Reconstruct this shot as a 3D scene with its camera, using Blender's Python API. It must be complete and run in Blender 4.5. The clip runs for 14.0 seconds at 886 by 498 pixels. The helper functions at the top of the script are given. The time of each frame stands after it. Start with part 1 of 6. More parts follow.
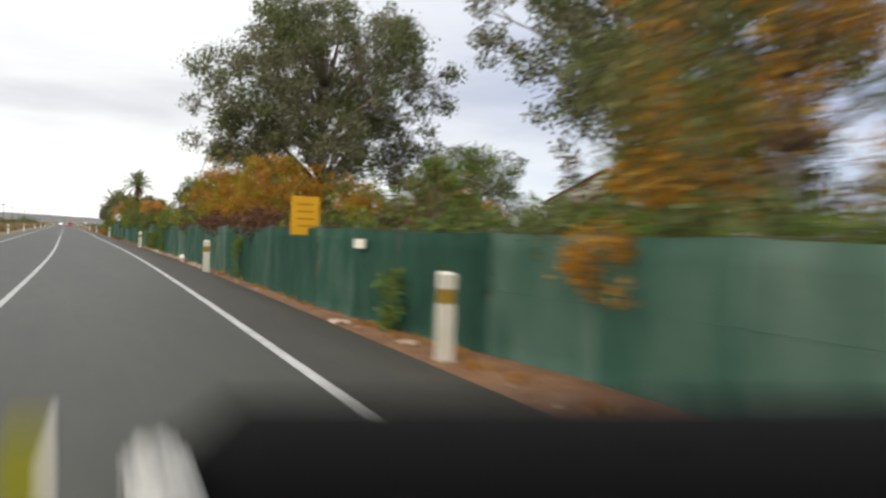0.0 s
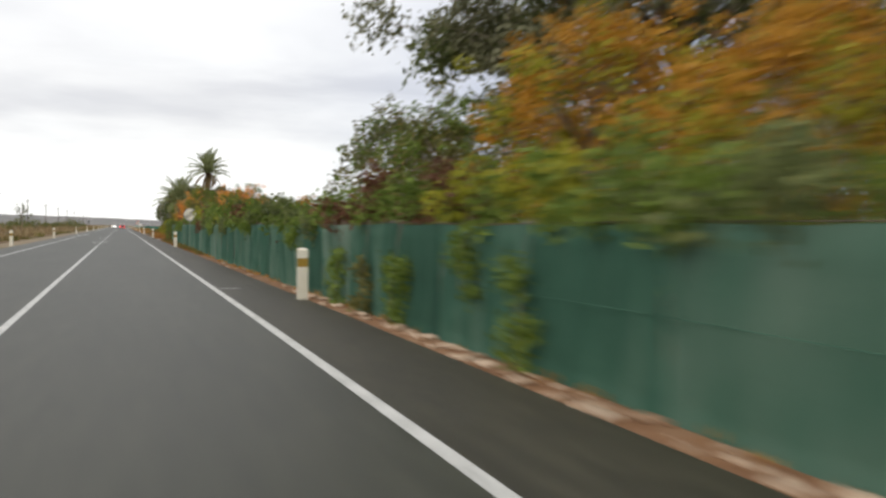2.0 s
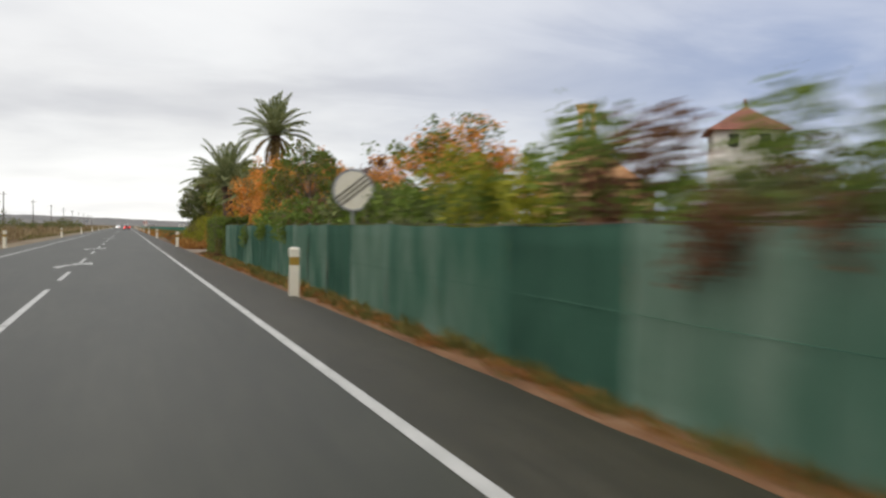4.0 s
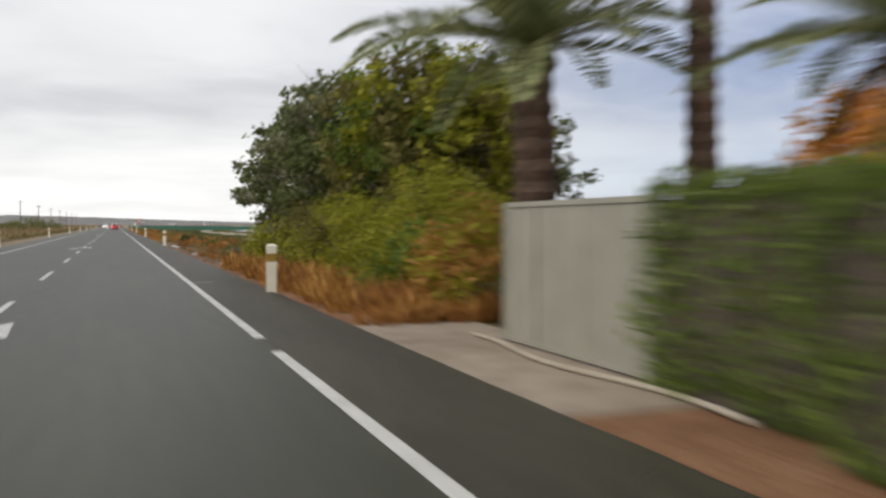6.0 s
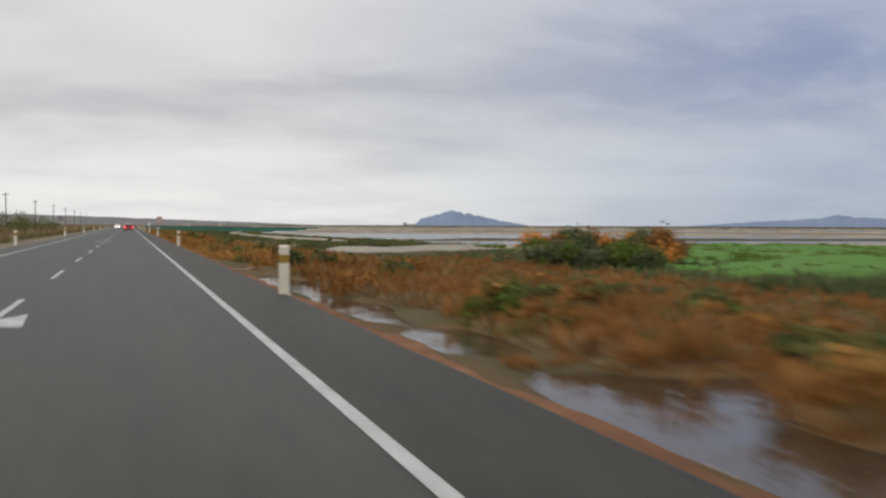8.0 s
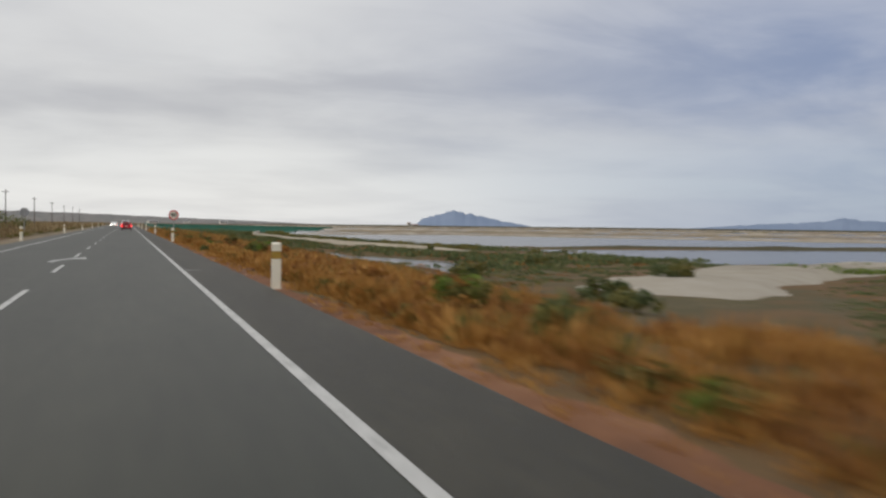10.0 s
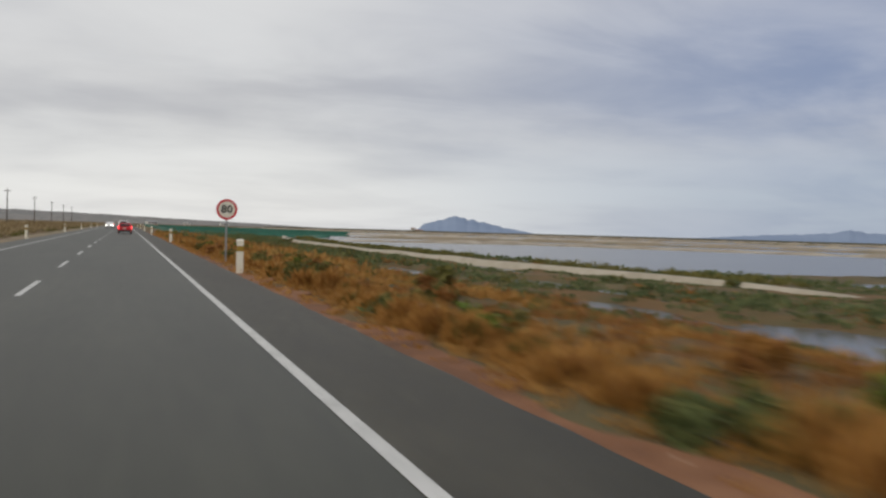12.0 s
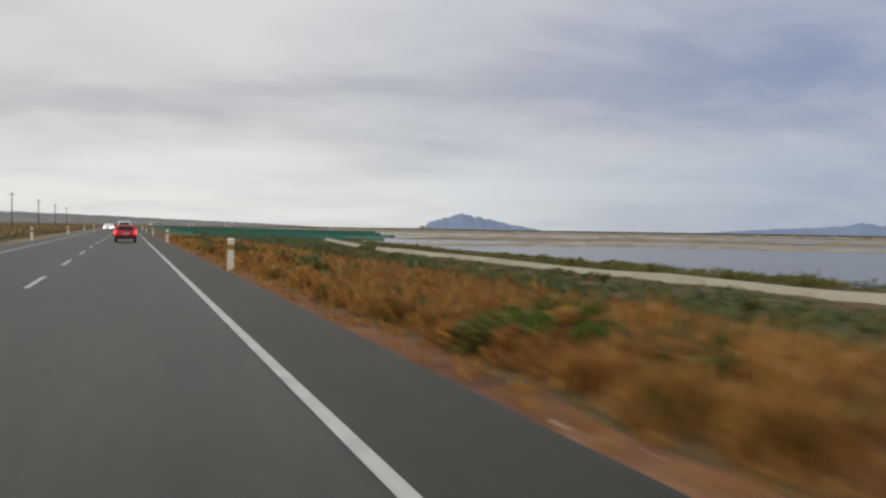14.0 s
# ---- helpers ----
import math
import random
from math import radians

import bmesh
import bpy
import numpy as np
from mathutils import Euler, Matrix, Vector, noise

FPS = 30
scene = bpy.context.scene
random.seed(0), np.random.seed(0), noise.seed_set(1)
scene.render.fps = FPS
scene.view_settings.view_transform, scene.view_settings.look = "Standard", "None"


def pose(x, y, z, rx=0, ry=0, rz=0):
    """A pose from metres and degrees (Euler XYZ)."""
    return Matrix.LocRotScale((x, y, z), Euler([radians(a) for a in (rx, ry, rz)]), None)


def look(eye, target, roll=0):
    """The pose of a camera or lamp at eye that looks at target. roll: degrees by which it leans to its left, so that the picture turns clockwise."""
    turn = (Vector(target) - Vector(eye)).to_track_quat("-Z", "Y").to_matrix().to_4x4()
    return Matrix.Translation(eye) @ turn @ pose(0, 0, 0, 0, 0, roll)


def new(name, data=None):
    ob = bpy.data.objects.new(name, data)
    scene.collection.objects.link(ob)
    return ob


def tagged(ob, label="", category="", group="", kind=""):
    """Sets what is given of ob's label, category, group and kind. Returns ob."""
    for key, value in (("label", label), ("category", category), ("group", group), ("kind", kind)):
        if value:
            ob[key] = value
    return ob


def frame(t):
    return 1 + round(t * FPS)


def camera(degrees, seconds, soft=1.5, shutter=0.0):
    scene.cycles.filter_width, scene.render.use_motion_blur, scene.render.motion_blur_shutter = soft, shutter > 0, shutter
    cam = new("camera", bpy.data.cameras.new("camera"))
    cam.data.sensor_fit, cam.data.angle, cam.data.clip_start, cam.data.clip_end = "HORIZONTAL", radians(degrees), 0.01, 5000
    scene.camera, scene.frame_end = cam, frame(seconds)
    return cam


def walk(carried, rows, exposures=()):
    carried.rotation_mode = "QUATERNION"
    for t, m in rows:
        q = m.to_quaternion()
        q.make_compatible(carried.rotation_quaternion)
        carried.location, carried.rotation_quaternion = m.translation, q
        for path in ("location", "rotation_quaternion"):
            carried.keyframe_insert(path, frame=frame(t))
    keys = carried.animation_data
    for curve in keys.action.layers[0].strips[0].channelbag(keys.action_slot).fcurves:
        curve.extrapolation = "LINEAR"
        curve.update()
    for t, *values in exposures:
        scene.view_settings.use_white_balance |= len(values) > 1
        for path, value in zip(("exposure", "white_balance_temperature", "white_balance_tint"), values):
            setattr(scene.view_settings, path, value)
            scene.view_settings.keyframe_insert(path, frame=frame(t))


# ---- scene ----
cam = camera(52.2, 14.0, soft=2.5, shutter=0.5)
PATH = [
    (0.0, pose(-3.36, 0.00, 1.58, 89.13, -1.97, -22.64)),
    (0.5, pose(-2.87, 11.70, 1.58, 88.65, -0.91, -21.30)),
    (1.0, pose(-2.55, 23.43, 1.58, 88.54, -0.41, -20.74)),
    (1.5, pose(-2.39, 35.26, 1.58, 88.64, -0.35, -20.02)),
    (2.0, pose(-2.235, 47.21, 1.58, 88.70, -0.65, -19.57)),
    (2.5, pose(-2.22, 59.27, 1.58, 88.40, -0.42, -19.15)),
    (5.0, pose(-2.01, 120.77, 1.58, 88.92, -0.88, -19.39)),
    (5.5, pose(-1.95, 133.24, 1.58, 88.53, -0.37, -19.67)),
    (6.0, pose(-1.91, 145.79, 1.58, 88.43, 0.03, -19.93)),
    (6.5, pose(-1.88, 158.36, 1.58, 88.48, -0.27, -19.83)),
    (7.0, pose(-1.85, 170.89, 1.58, 88.64, -0.34, -19.48)),
    (7.5, pose(-1.84, 183.33, 1.58, 88.51, 0.19, -19.32)),
    (8.0, pose(-1.80, 195.61, 1.58, 88.52, -0.27, -19.15)),
    (10.5, pose(-1.75, 255.95, 1.58, 88.54, -0.81, -19.17)),
    (11.0, pose(-1.745, 267.80, 1.58, 88.72, -0.97, -18.93)),
    (11.5, pose(-1.78, 279.56, 1.58, 88.84, -1.37, -18.80)),
    (12.0, pose(-1.83, 291.30, 1.58, 88.88, -1.66, -19.36)),
    (12.5, pose(-1.72, 303.05, 1.58, 88.88, -1.12, -19.64)),
    (13.0, pose(-1.62, 314.81, 1.58, 88.70, -0.80, -19.39)),
    (13.5, pose(-1.60, 326.57, 1.58, 88.66, -0.94, -19.18)),
    (14.0, pose(-1.61, 338.37, 1.58, 88.73, -0.98, -19.17)),
]
walk(cam, PATH, exposures=[(0.0, 0.38), (2.5, 0.31), (5.0, 0.12), (7.0, 0.16), (7.6, -0.10), (8.0, -0.18), (14.0, -0.26)])

# ---- sky and sun: thin overcast, brighter ahead to the left, bluer to the right ----
world = bpy.data.worlds.new("overcast_sky")
scene.world = world
world.use_nodes = True
wn, wl = world.node_tree.nodes, world.node_tree.links
wn.clear()


def wnode(kind, **values):
    n = wn.new(kind)
    for key, value in values.items():
        n.inputs[key].default_value = value
    return n


def wmath(op, a, b=None, clamp=False):
    n = wn.new("ShaderNodeMath")
    n.operation, n.use_clamp = op, clamp
    for i, v in enumerate((a, b)):
        if v is None:
            continue
        if isinstance(v, (int, float)):
            n.inputs[i].default_value = v
        else:
            wl.new(v, n.inputs[i])
    return n.outputs[0]


def wmix(fac, a, b):
    n = wn.new("ShaderNodeMix")
    n.data_type = "RGBA"
    for sock, v in ((n.inputs[0], fac), (n.inputs[6], a), (n.inputs[7], b)):
        if isinstance(v, (tuple, float)):
            sock.default_value = v
        else:
            wl.new(v, sock)
    return n.outputs[2]


SUN_ELEVATION, SUN_AZIMUTH = radians(38), radians(-112)
sky = wn.new("ShaderNodeTexSky")
sky.sky_type, sky.sun_disc = "NISHITA", False
sky.sun_elevation, sky.sun_rotation = SUN_ELEVATION, SUN_AZIMUTH
coord = wn.new("ShaderNodeTexCoord")
split = wn.new("ShaderNodeSeparateXYZ")
wl.new(coord.outputs["Generated"], split.inputs[0])
dx, dy, dz = split.outputs
up = wmath("MAXIMUM", dz, 0.0)
# cloud sheet: the direction spread on a flat layer overhead
lift = wmath("ADD", up, 0.10)
sheet = wn.new("ShaderNodeCombineXYZ")
wl.new(wmath("DIVIDE", dx, lift), sheet.inputs[0])
wl.new(wmath("DIVIDE", dy, lift), sheet.inputs[1])
clouds = wnode("ShaderNodeTexNoise", Scale=0.50, Detail=6.0, Roughness=0.50, Distortion=0.15)
wl.new(sheet.outputs[0], clouds.inputs["Vector"])
cl = wn.new("ShaderNodeMapRange")
cl.interpolation_type = "SMOOTHSTEP"
cl.inputs["From Min"].default_value, cl.inputs["From Max"].default_value = 0.36, 0.64
wl.new(clouds.outputs[0], cl.inputs[0])
cloud = cl.outputs[0]
# how far the direction lies to the right of the road
side = wn.new("ShaderNodeMapRange")
side.interpolation_type = "SMOOTHSTEP"
side.inputs["From Min"].default_value, side.inputs["From Max"].default_value = 0.10, 0.75
wl.new(dx, side.inputs[0])
grey = wmix(cloud, (0.585, 0.58, 0.60, 1), (0.82, 0.81, 0.80, 1))
blue = wmix(cloud, (0.27, 0.33, 0.50, 1), (0.50, 0.52, 0.60, 1))
deck = wmix(side.outputs[0], grey, blue)
wisps = wnode("ShaderNodeTexNoise", Scale=1.9, Detail=6.0, Roughness=0.55, Distortion=0.5)
stretch_map = wn.new("ShaderNodeMapping")
stretch_map.inputs["Scale"].default_value = (0.75, 1.25, 1.0)
lift_soft = wmath("ADD", up, 0.30)
dome = wn.new("ShaderNodeCombineXYZ")
wl.new(wmath("DIVIDE", dx, lift_soft), dome.inputs[0])
wl.new(wmath("DIVIDE", dy, lift_soft), dome.inputs[1])
wl.new(wmath("MULTIPLY", dz, 5.0), dome.inputs[2])
wl.new(dome.outputs[0], stretch_map.inputs[0])
wl.new(stretch_map.outputs[0], wisps.inputs["Vector"])
wisp = wn.new("ShaderNodeMapRange")
wisp.interpolation_type = "SMOOTHSTEP"
wisp.inputs["From Min"].default_value, wisp.inputs["From Max"].default_value = 0.36, 0.68
wisp.inputs["To Max"].default_value = 0.44
wl.new(wisps.outputs[0], wisp.inputs[0])
deck = wmix(wisp.outputs[0], deck, wmix(side.outputs[0], (0.93, 0.93, 0.92, 1), (0.66, 0.68, 0.76, 1)))
low = wn.new("ShaderNodeMapRange")
low.interpolation_type = "SMOOTHSTEP"
low.inputs["From Min"].default_value, low.inputs["From Max"].default_value = 0.025, 0.13
low.inputs["To Min"].default_value, low.inputs["To Max"].default_value = 0.85, 0.0
wl.new(up, low.inputs[0])
glow = wmix(side.outputs[0], (0.98, 0.975, 0.96, 1), (0.45, 0.53, 0.655, 1))
deck = wmix(wmath("MULTIPLY", low.outputs[0], wmath("ADD", wmath("MULTIPLY", cloud, 0.45), 0.72), True), deck, glow)
bg_cloud, bg_sky, add = wn.new("ShaderNodeBackground"), wn.new("ShaderNodeBackground"), wn.new("ShaderNodeAddShader")
wl.new(deck, bg_cloud.inputs[0])
wl.new(sky.outputs[0], bg_sky.inputs[0])
bg_cloud.inputs[1].default_value, bg_sky.inputs[1].default_value = 0.93, 0.012
out = wn.new("ShaderNodeOutputWorld")
wl.new(bg_cloud.outputs[0], add.inputs[0])
wl.new(bg_sky.outputs[0], add.inputs[1])
wl.new(add.outputs[0], out.inputs[0])

sun = new("sun", bpy.data.lights.new("sun", "SUN"))
sun.data.energy, sun.data.angle, sun.data.color = 1.5, radians(35), (1.0, 0.93, 0.84)
sun.matrix_world = look((0, 0, 60), (-60 * math.sin(SUN_AZIMUTH), -60 * math.cos(SUN_AZIMUTH), 60 - 60 * math.tan(SUN_ELEVATION)))

# ---- materials ----


def material(name, colors, rough=0.8, scale=4.0, detail=5.0, bump=0.0, bump_scale=None, metallic=0.0, spec=0.4, island=False, stretch=(1, 1, 1), translucent=0.0, obj_random=False, share=0.4):
    """Colours run along a noise of the given scale (per metre), a second coarser noise shifts them; island: each loose piece picks its own."""
    m = bpy.data.materials.new(name)
    m.use_nodes = True
    nt = m.node_tree
    nodes, links = nt.nodes, nt.links
    b = nodes["Principled BSDF"]
    b.inputs["Roughness"].default_value, b.inputs["Metallic"].default_value, b.inputs["Specular IOR Level"].default_value = rough, metallic, spec
    geo = nodes.new("ShaderNodeNewGeometry")
    tc = nodes.new("ShaderNodeTexCoord")
    mp = nodes.new("ShaderNodeMapping")
    mp.inputs["Scale"].default_value = stretch
    links.new(geo.outputs["Position"], mp.inputs[0])
    fine = nodes.new("ShaderNodeTexNoise")
    fine.inputs["Scale"].default_value, fine.inputs["Detail"].default_value = scale, detail
    coarse = nodes.new("ShaderNodeTexNoise")
    coarse.inputs["Scale"].default_value, coarse.inputs["Detail"].default_value = scale * 0.13, 3.0
    for n in (fine, coarse):
        links.new(mp.outputs[0], n.inputs["Vector"])
    mix = nodes.new("ShaderNodeMath")
    mix.operation = "MULTIPLY_ADD"
    mix.inputs[1].default_value = 0.5
    links.new(fine.outputs[0], mix.inputs[0])
    half = nodes.new("ShaderNodeMath")
    half.operation = "MULTIPLY"
    half.inputs[1].default_value = 0.5
    links.new(coarse.outputs[0], half.inputs[0])
    links.new(half.outputs[0], mix.inputs[2])
    fac = mix.outputs[0]
    if island or obj_random:
        src = geo.outputs["Random Per Island"]
        if obj_random:
            src = nodes.new("ShaderNodeObjectInfo").outputs["Random"]
        w = nodes.new("ShaderNodeMath")
        w.operation = "MULTIPLY_ADD"
        w.inputs[1].default_value = share
        links.new(src, w.inputs[0])
        sc = nodes.new("ShaderNodeMath")
        sc.operation = "MULTIPLY"
        sc.inputs[1].default_value = 1 - share
        links.new(fac, sc.inputs[0])
        links.new(sc.outputs[0], w.inputs[2])
        fac = w.outputs[0]
    ramp = nodes.new("ShaderNodeValToRGB")
    el = ramp.color_ramp.elements
    while len(el) < len(colors):
        el.new(0.5)
    lo, hi = (0.25, 0.75) if island else (0.33, 0.67)
    for i, c in enumerate(colors):
        el[i].position = lo + (hi - lo) * i / max(1, len(colors) - 1)
        el[i].color = (*c, 1)
    links.new(fac, ramp.inputs[0])
    links.new(ramp.outputs[0], b.inputs["Base Color"])
    if bump:
        bn = nodes.new("ShaderNodeTexNoise")
        bn.inputs["Scale"].default_value, bn.inputs["Detail"].default_value = bump_scale or scale * 3, 6.0
        links.new(mp.outputs[0], bn.inputs["Vector"])
        bp = nodes.new("ShaderNodeBump")
        bp.inputs["Strength"].default_value, bp.inputs["Distance"].default_value = bump, 0.05
        links.new(bn.outputs[0], bp.inputs["Height"])
        links.new(bp.outputs[0], b.inputs["Normal"])
    if translucent:
        tr = nodes.new("ShaderNodeBsdfTranslucent")
        ms = nodes.new("ShaderNodeMixShader")
        ms.inputs[0].default_value = translucent
        links.new(ramp.outputs[0], tr.inputs[0])
        links.new(b.outputs[0], ms.inputs[1])
        links.new(tr.outputs[0], ms.inputs[2])
        links.new(ms.outputs[0], nodes["Material Output"].inputs[0])
    return m


def leafy(name, colors, rough=0.6):
    return material(name, colors, rough=rough, scale=0.9, island=True, spec=0.25, translucent=0.38)


def glowing(name, color, strength):
    m = material(name, [color, color], rough=0.3)
    b = m.node_tree.nodes["Principled BSDF"]
    b.inputs["Emission Color"].default_value = (*color, 1)
    b.inputs["Emission Strength"].default_value = strength
    return m


M_ASPHALT = material("asphalt", [(0.025, 0.026, 0.015), (0.036, 0.037, 0.023), (0.050, 0.050, 0.033)], rough=0.50, scale=5.0, bump=0.22, bump_scale=160, spec=0.36, stretch=(1, 0.12, 1))
M_SHOULDER = material("shoulder_asphalt", [(0.030, 0.027, 0.017), (0.041, 0.037, 0.023), (0.058, 0.052, 0.033)], rough=0.55, scale=6.0, bump=0.35, bump_scale=120, spec=0.3, stretch=(1, 0.2, 1))
M_PAINT = material("road_paint", [(0.30, 0.30, 0.28), (0.54, 0.54, 0.51), (0.64, 0.63, 0.60)], rough=0.6, scale=14, bump=0.1, spec=0.4)
M_WORN = material("worn_paint", [(0.10, 0.10, 0.095), (0.24, 0.24, 0.225), (0.38, 0.38, 0.36)], rough=0.65, scale=9, bump=0.1)
M_WHITE = material("white_plastic", [(0.74, 0.69, 0.55), (0.84, 0.80, 0.68)], rough=0.5, scale=6)
M_AMBER = material("amber_reflector", [(0.30, 0.19, 0.03), (0.42, 0.27, 0.05)], rough=0.35, scale=9)
M_BLACKBAND = material("dark_band", [(0.12, 0.11, 0.08), (0.18, 0.16, 0.11)], rough=0.5, scale=8)
M_SOIL = material("verge_soil", [(0.13, 0.062, 0.028), (0.23, 0.115, 0.055), (0.31, 0.19, 0.11)], rough=0.95, scale=2.6, bump=0.7, bump_scale=14)
M_MUD = material("verge_mud", [(0.102, 0.046, 0.022), (0.204, 0.090, 0.040), (0.300, 0.153, 0.078)], rough=0.95, scale=1.6, bump=0.7, bump_scale=16)
M_GROUND = material("marsh_ground", [(0.085, 0.056, 0.022), (0.150, 0.086, 0.032), (0.090, 0.074, 0.028), (0.140, 0.104, 0.046)], rough=0.95, scale=0.45, bump=0.6, bump_scale=5)
M_SAND = material("pale_sand", [(0.270, 0.236, 0.178), (0.360, 0.320, 0.248), (0.414, 0.374, 0.304)], rough=0.95, scale=0.8, bump=0.3)
M_DYKE = material("dyke_earth", [(0.15, 0.11, 0.065), (0.27, 0.21, 0.13), (0.13, 0.115, 0.055)], rough=0.95, scale=0.12, bump=0.3)
M_FIELD = material("green_crop", [(0.06, 0.12, 0.02), (0.10, 0.24, 0.025), (0.12, 0.20, 0.04)], rough=0.9, scale=0.8, bump=0.6)
M_CLOTH = material("shade_cloth", [(0.035, 0.113, 0.075), (0.077, 0.192, 0.132), (0.234, 0.338, 0.265)], rough=0.85, scale=1.9, bump=0.3, bump_scale=30, stretch=(0.3, 0.8, 0.38), translucent=0.25, obj_random=True, share=0.24)
M_STEEL = material("galvanised_steel", [(0.30, 0.31, 0.31), (0.42, 0.43, 0.43)], rough=0.45, scale=7, metallic=0.7)
M_GATE = material("gate_sheet", [(0.230, 0.223, 0.176), (0.317, 0.304, 0.250)], rough=0.55, scale=2.2, bump=0.1)
M_CONCRETE = material("concrete", [(0.20, 0.155, 0.115), (0.30, 0.245, 0.19), (0.36, 0.31, 0.25)], rough=0.9, scale=1.8, bump=0.3)
M_YELLOW = material("yellow_sign", [(0.80, 0.40, 0.015), (0.86, 0.47, 0.02)], rough=0.45, scale=4)
M_RED = material("sign_red", [(0.55, 0.02, 0.03), (0.64, 0.03, 0.04)], rough=0.4, scale=5)
M_PRINT = material("brown_print", [(0.44, 0.20, 0.012), (0.52, 0.25, 0.015)], rough=0.5)
M_BLACK = material("black_print", [(0.02, 0.02, 0.02), (0.03, 0.03, 0.03)], rough=0.5)
M_GREYSIGN = material("sign_grey", [(0.24, 0.245, 0.25), (0.32, 0.325, 0.33)], rough=0.5, scale=5)
M_BARK = material("bark", [(0.12, 0.09, 0.07), (0.24, 0.195, 0.16), (0.34, 0.285, 0.24)], rough=0.9, scale=7, bump=0.8, bump_scale=12, stretch=(1, 1, 0.25))
M_PALMBARK = material("palm_bark", [(0.045, 0.03, 0.022), (0.10, 0.065, 0.045), (0.16, 0.105, 0.07)], rough=0.95, scale=9, bump=0.9, bump_scale=16)
M_EUC = leafy("eucalyptus_leaves", [(0.100, 0.105, 0.052), (0.195, 0.195, 0.105), (0.29, 0.29, 0.185)])
M_DARKLEAF = leafy("dark_leaves", [(0.055, 0.075, 0.029), (0.130, 0.156, 0.052), (0.234, 0.260, 0.091)])
M_GREENLEAF = leafy("hedge_leaves", [(0.069, 0.112, 0.018), (0.146, 0.207, 0.034), (0.224, 0.297, 0.058)])
M_LIME = leafy("yellow_green_leaves", [(0.15, 0.16, 0.014), (0.29, 0.29, 0.024), (0.41, 0.39, 0.045)])
M_ORANGE = leafy("autumn_tamarisk", [(0.26, 0.13, 0.015), (0.46, 0.22, 0.020), (0.56, 0.32, 0.05)])
M_ORANGE_RED = leafy("autumn_red_tamarisk", [(0.483, 0.180, 0.034), (0.759, 0.324, 0.066), (0.851, 0.444, 0.132)])
M_BOUGAIN = leafy("bougainvillea_dry", [(0.078, 0.036, 0.021), (0.148, 0.066, 0.036), (0.187, 0.106, 0.047)])
M_PALM = leafy("palm_fronds", [(0.132, 0.163, 0.066), (0.265, 0.296, 0.132), (0.420, 0.435, 0.233)])
M_PALMDRY = leafy("dry_palm_fronds", [(0.14, 0.085, 0.03), (0.24, 0.16, 0.06), (0.30, 0.22, 0.10)])
M_RUST = leafy("rust_scrub", [(0.175, 0.079, 0.025), (0.312, 0.142, 0.041), (0.450, 0.228, 0.075)])
M_STRAW = leafy("straw_grass", [(0.264, 0.123, 0.029), (0.440, 0.220, 0.055), (0.594, 0.352, 0.110)])
M_OLIVE = leafy("olive_scrub", [(0.085, 0.083, 0.024), (0.169, 0.158, 0.043), (0.273, 0.231, 0.072)])
M_DRYSCRUB = leafy("dry_roadside_scrub", [(0.19, 0.13, 0.062), (0.31, 0.225, 0.115), (0.43, 0.34, 0.20)])
M_SAMPHIRE = leafy("samphire", [(0.070, 0.099, 0.041), (0.124, 0.152, 0.061), (0.194, 0.203, 0.081)])
M_PLASTER = material("ochre_plaster", [(0.638, 0.312, 0.135), (0.748, 0.400, 0.203), (0.792, 0.488, 0.270)], rough=0.9, scale=1.4, bump=0.2)
M_WHITEWALL = material("white_plaster", [(0.60, 0.57, 0.52), (0.72, 0.70, 0.65)], rough=0.9, scale=1.6, bump=0.2)
M_TILE = material("roof_tile", [(0.40, 0.13, 0.075), (0.52, 0.20, 0.12), (0.58, 0.27, 0.18)], rough=0.85, scale=3.2, bump=0.4, obj_random=True)
M_BROWNTILE = material("brown_tile", [(0.17, 0.07, 0.05), (0.26, 0.11, 0.075), (0.32, 0.16, 0.11)], rough=0.85, scale=3, bump=0.4)
M_DARK = material("dark_opening", [(0.02, 0.02, 0.022), (0.035, 0.033, 0.03)], rough=0.6)
M_POLEWOOD = material("pole_wood", [(0.07, 0.055, 0.045), (0.13, 0.10, 0.08)], rough=0.9, scale=6, stretch=(1, 1, 0.2))
M_REED = material("weathered_reed", [(0.045, 0.036, 0.022), (0.075, 0.060, 0.038), (0.11, 0.09, 0.06)], rough=0.95, scale=7, stretch=(1, 1, 0.15), obj_random=True)
M_HILL = material("far_hill", [(0.17, 0.17, 0.165), (0.27, 0.255, 0.24), (0.20, 0.205, 0.195), (0.29, 0.275, 0.26)], rough=1.0, scale=0.03, spec=0.0)
M_SALT = material("salt_crust", [(0.20, 0.165, 0.115), (0.40, 0.35, 0.27), (0.27, 0.225, 0.16), (0.50, 0.45, 0.37)], rough=0.95, scale=0.09, bump=0.2)
M_FARLAND = material("far_dark_land", [(0.085, 0.080, 0.052), (0.13, 0.115, 0.075)], rough=1.0, scale=0.02, spec=0.0)
# distance haze is painted into the mountains' base colour as blue
M_MOUNTAIN = material("haze_blue_mountain", [(0.225, 0.285, 0.39), (0.265, 0.325, 0.43)], rough=1.0, scale=0.004, spec=0.0)
M_NET = material("green_crop_net", [(0.022, 0.107, 0.075), (0.038, 0.152, 0.107)], rough=0.8, scale=0.3, bump=0.2)
M_CARRED = material("red_car_paint", [(0.40, 0.016, 0.022), (0.46, 0.022, 0.028)], rough=0.25, spec=0.6)
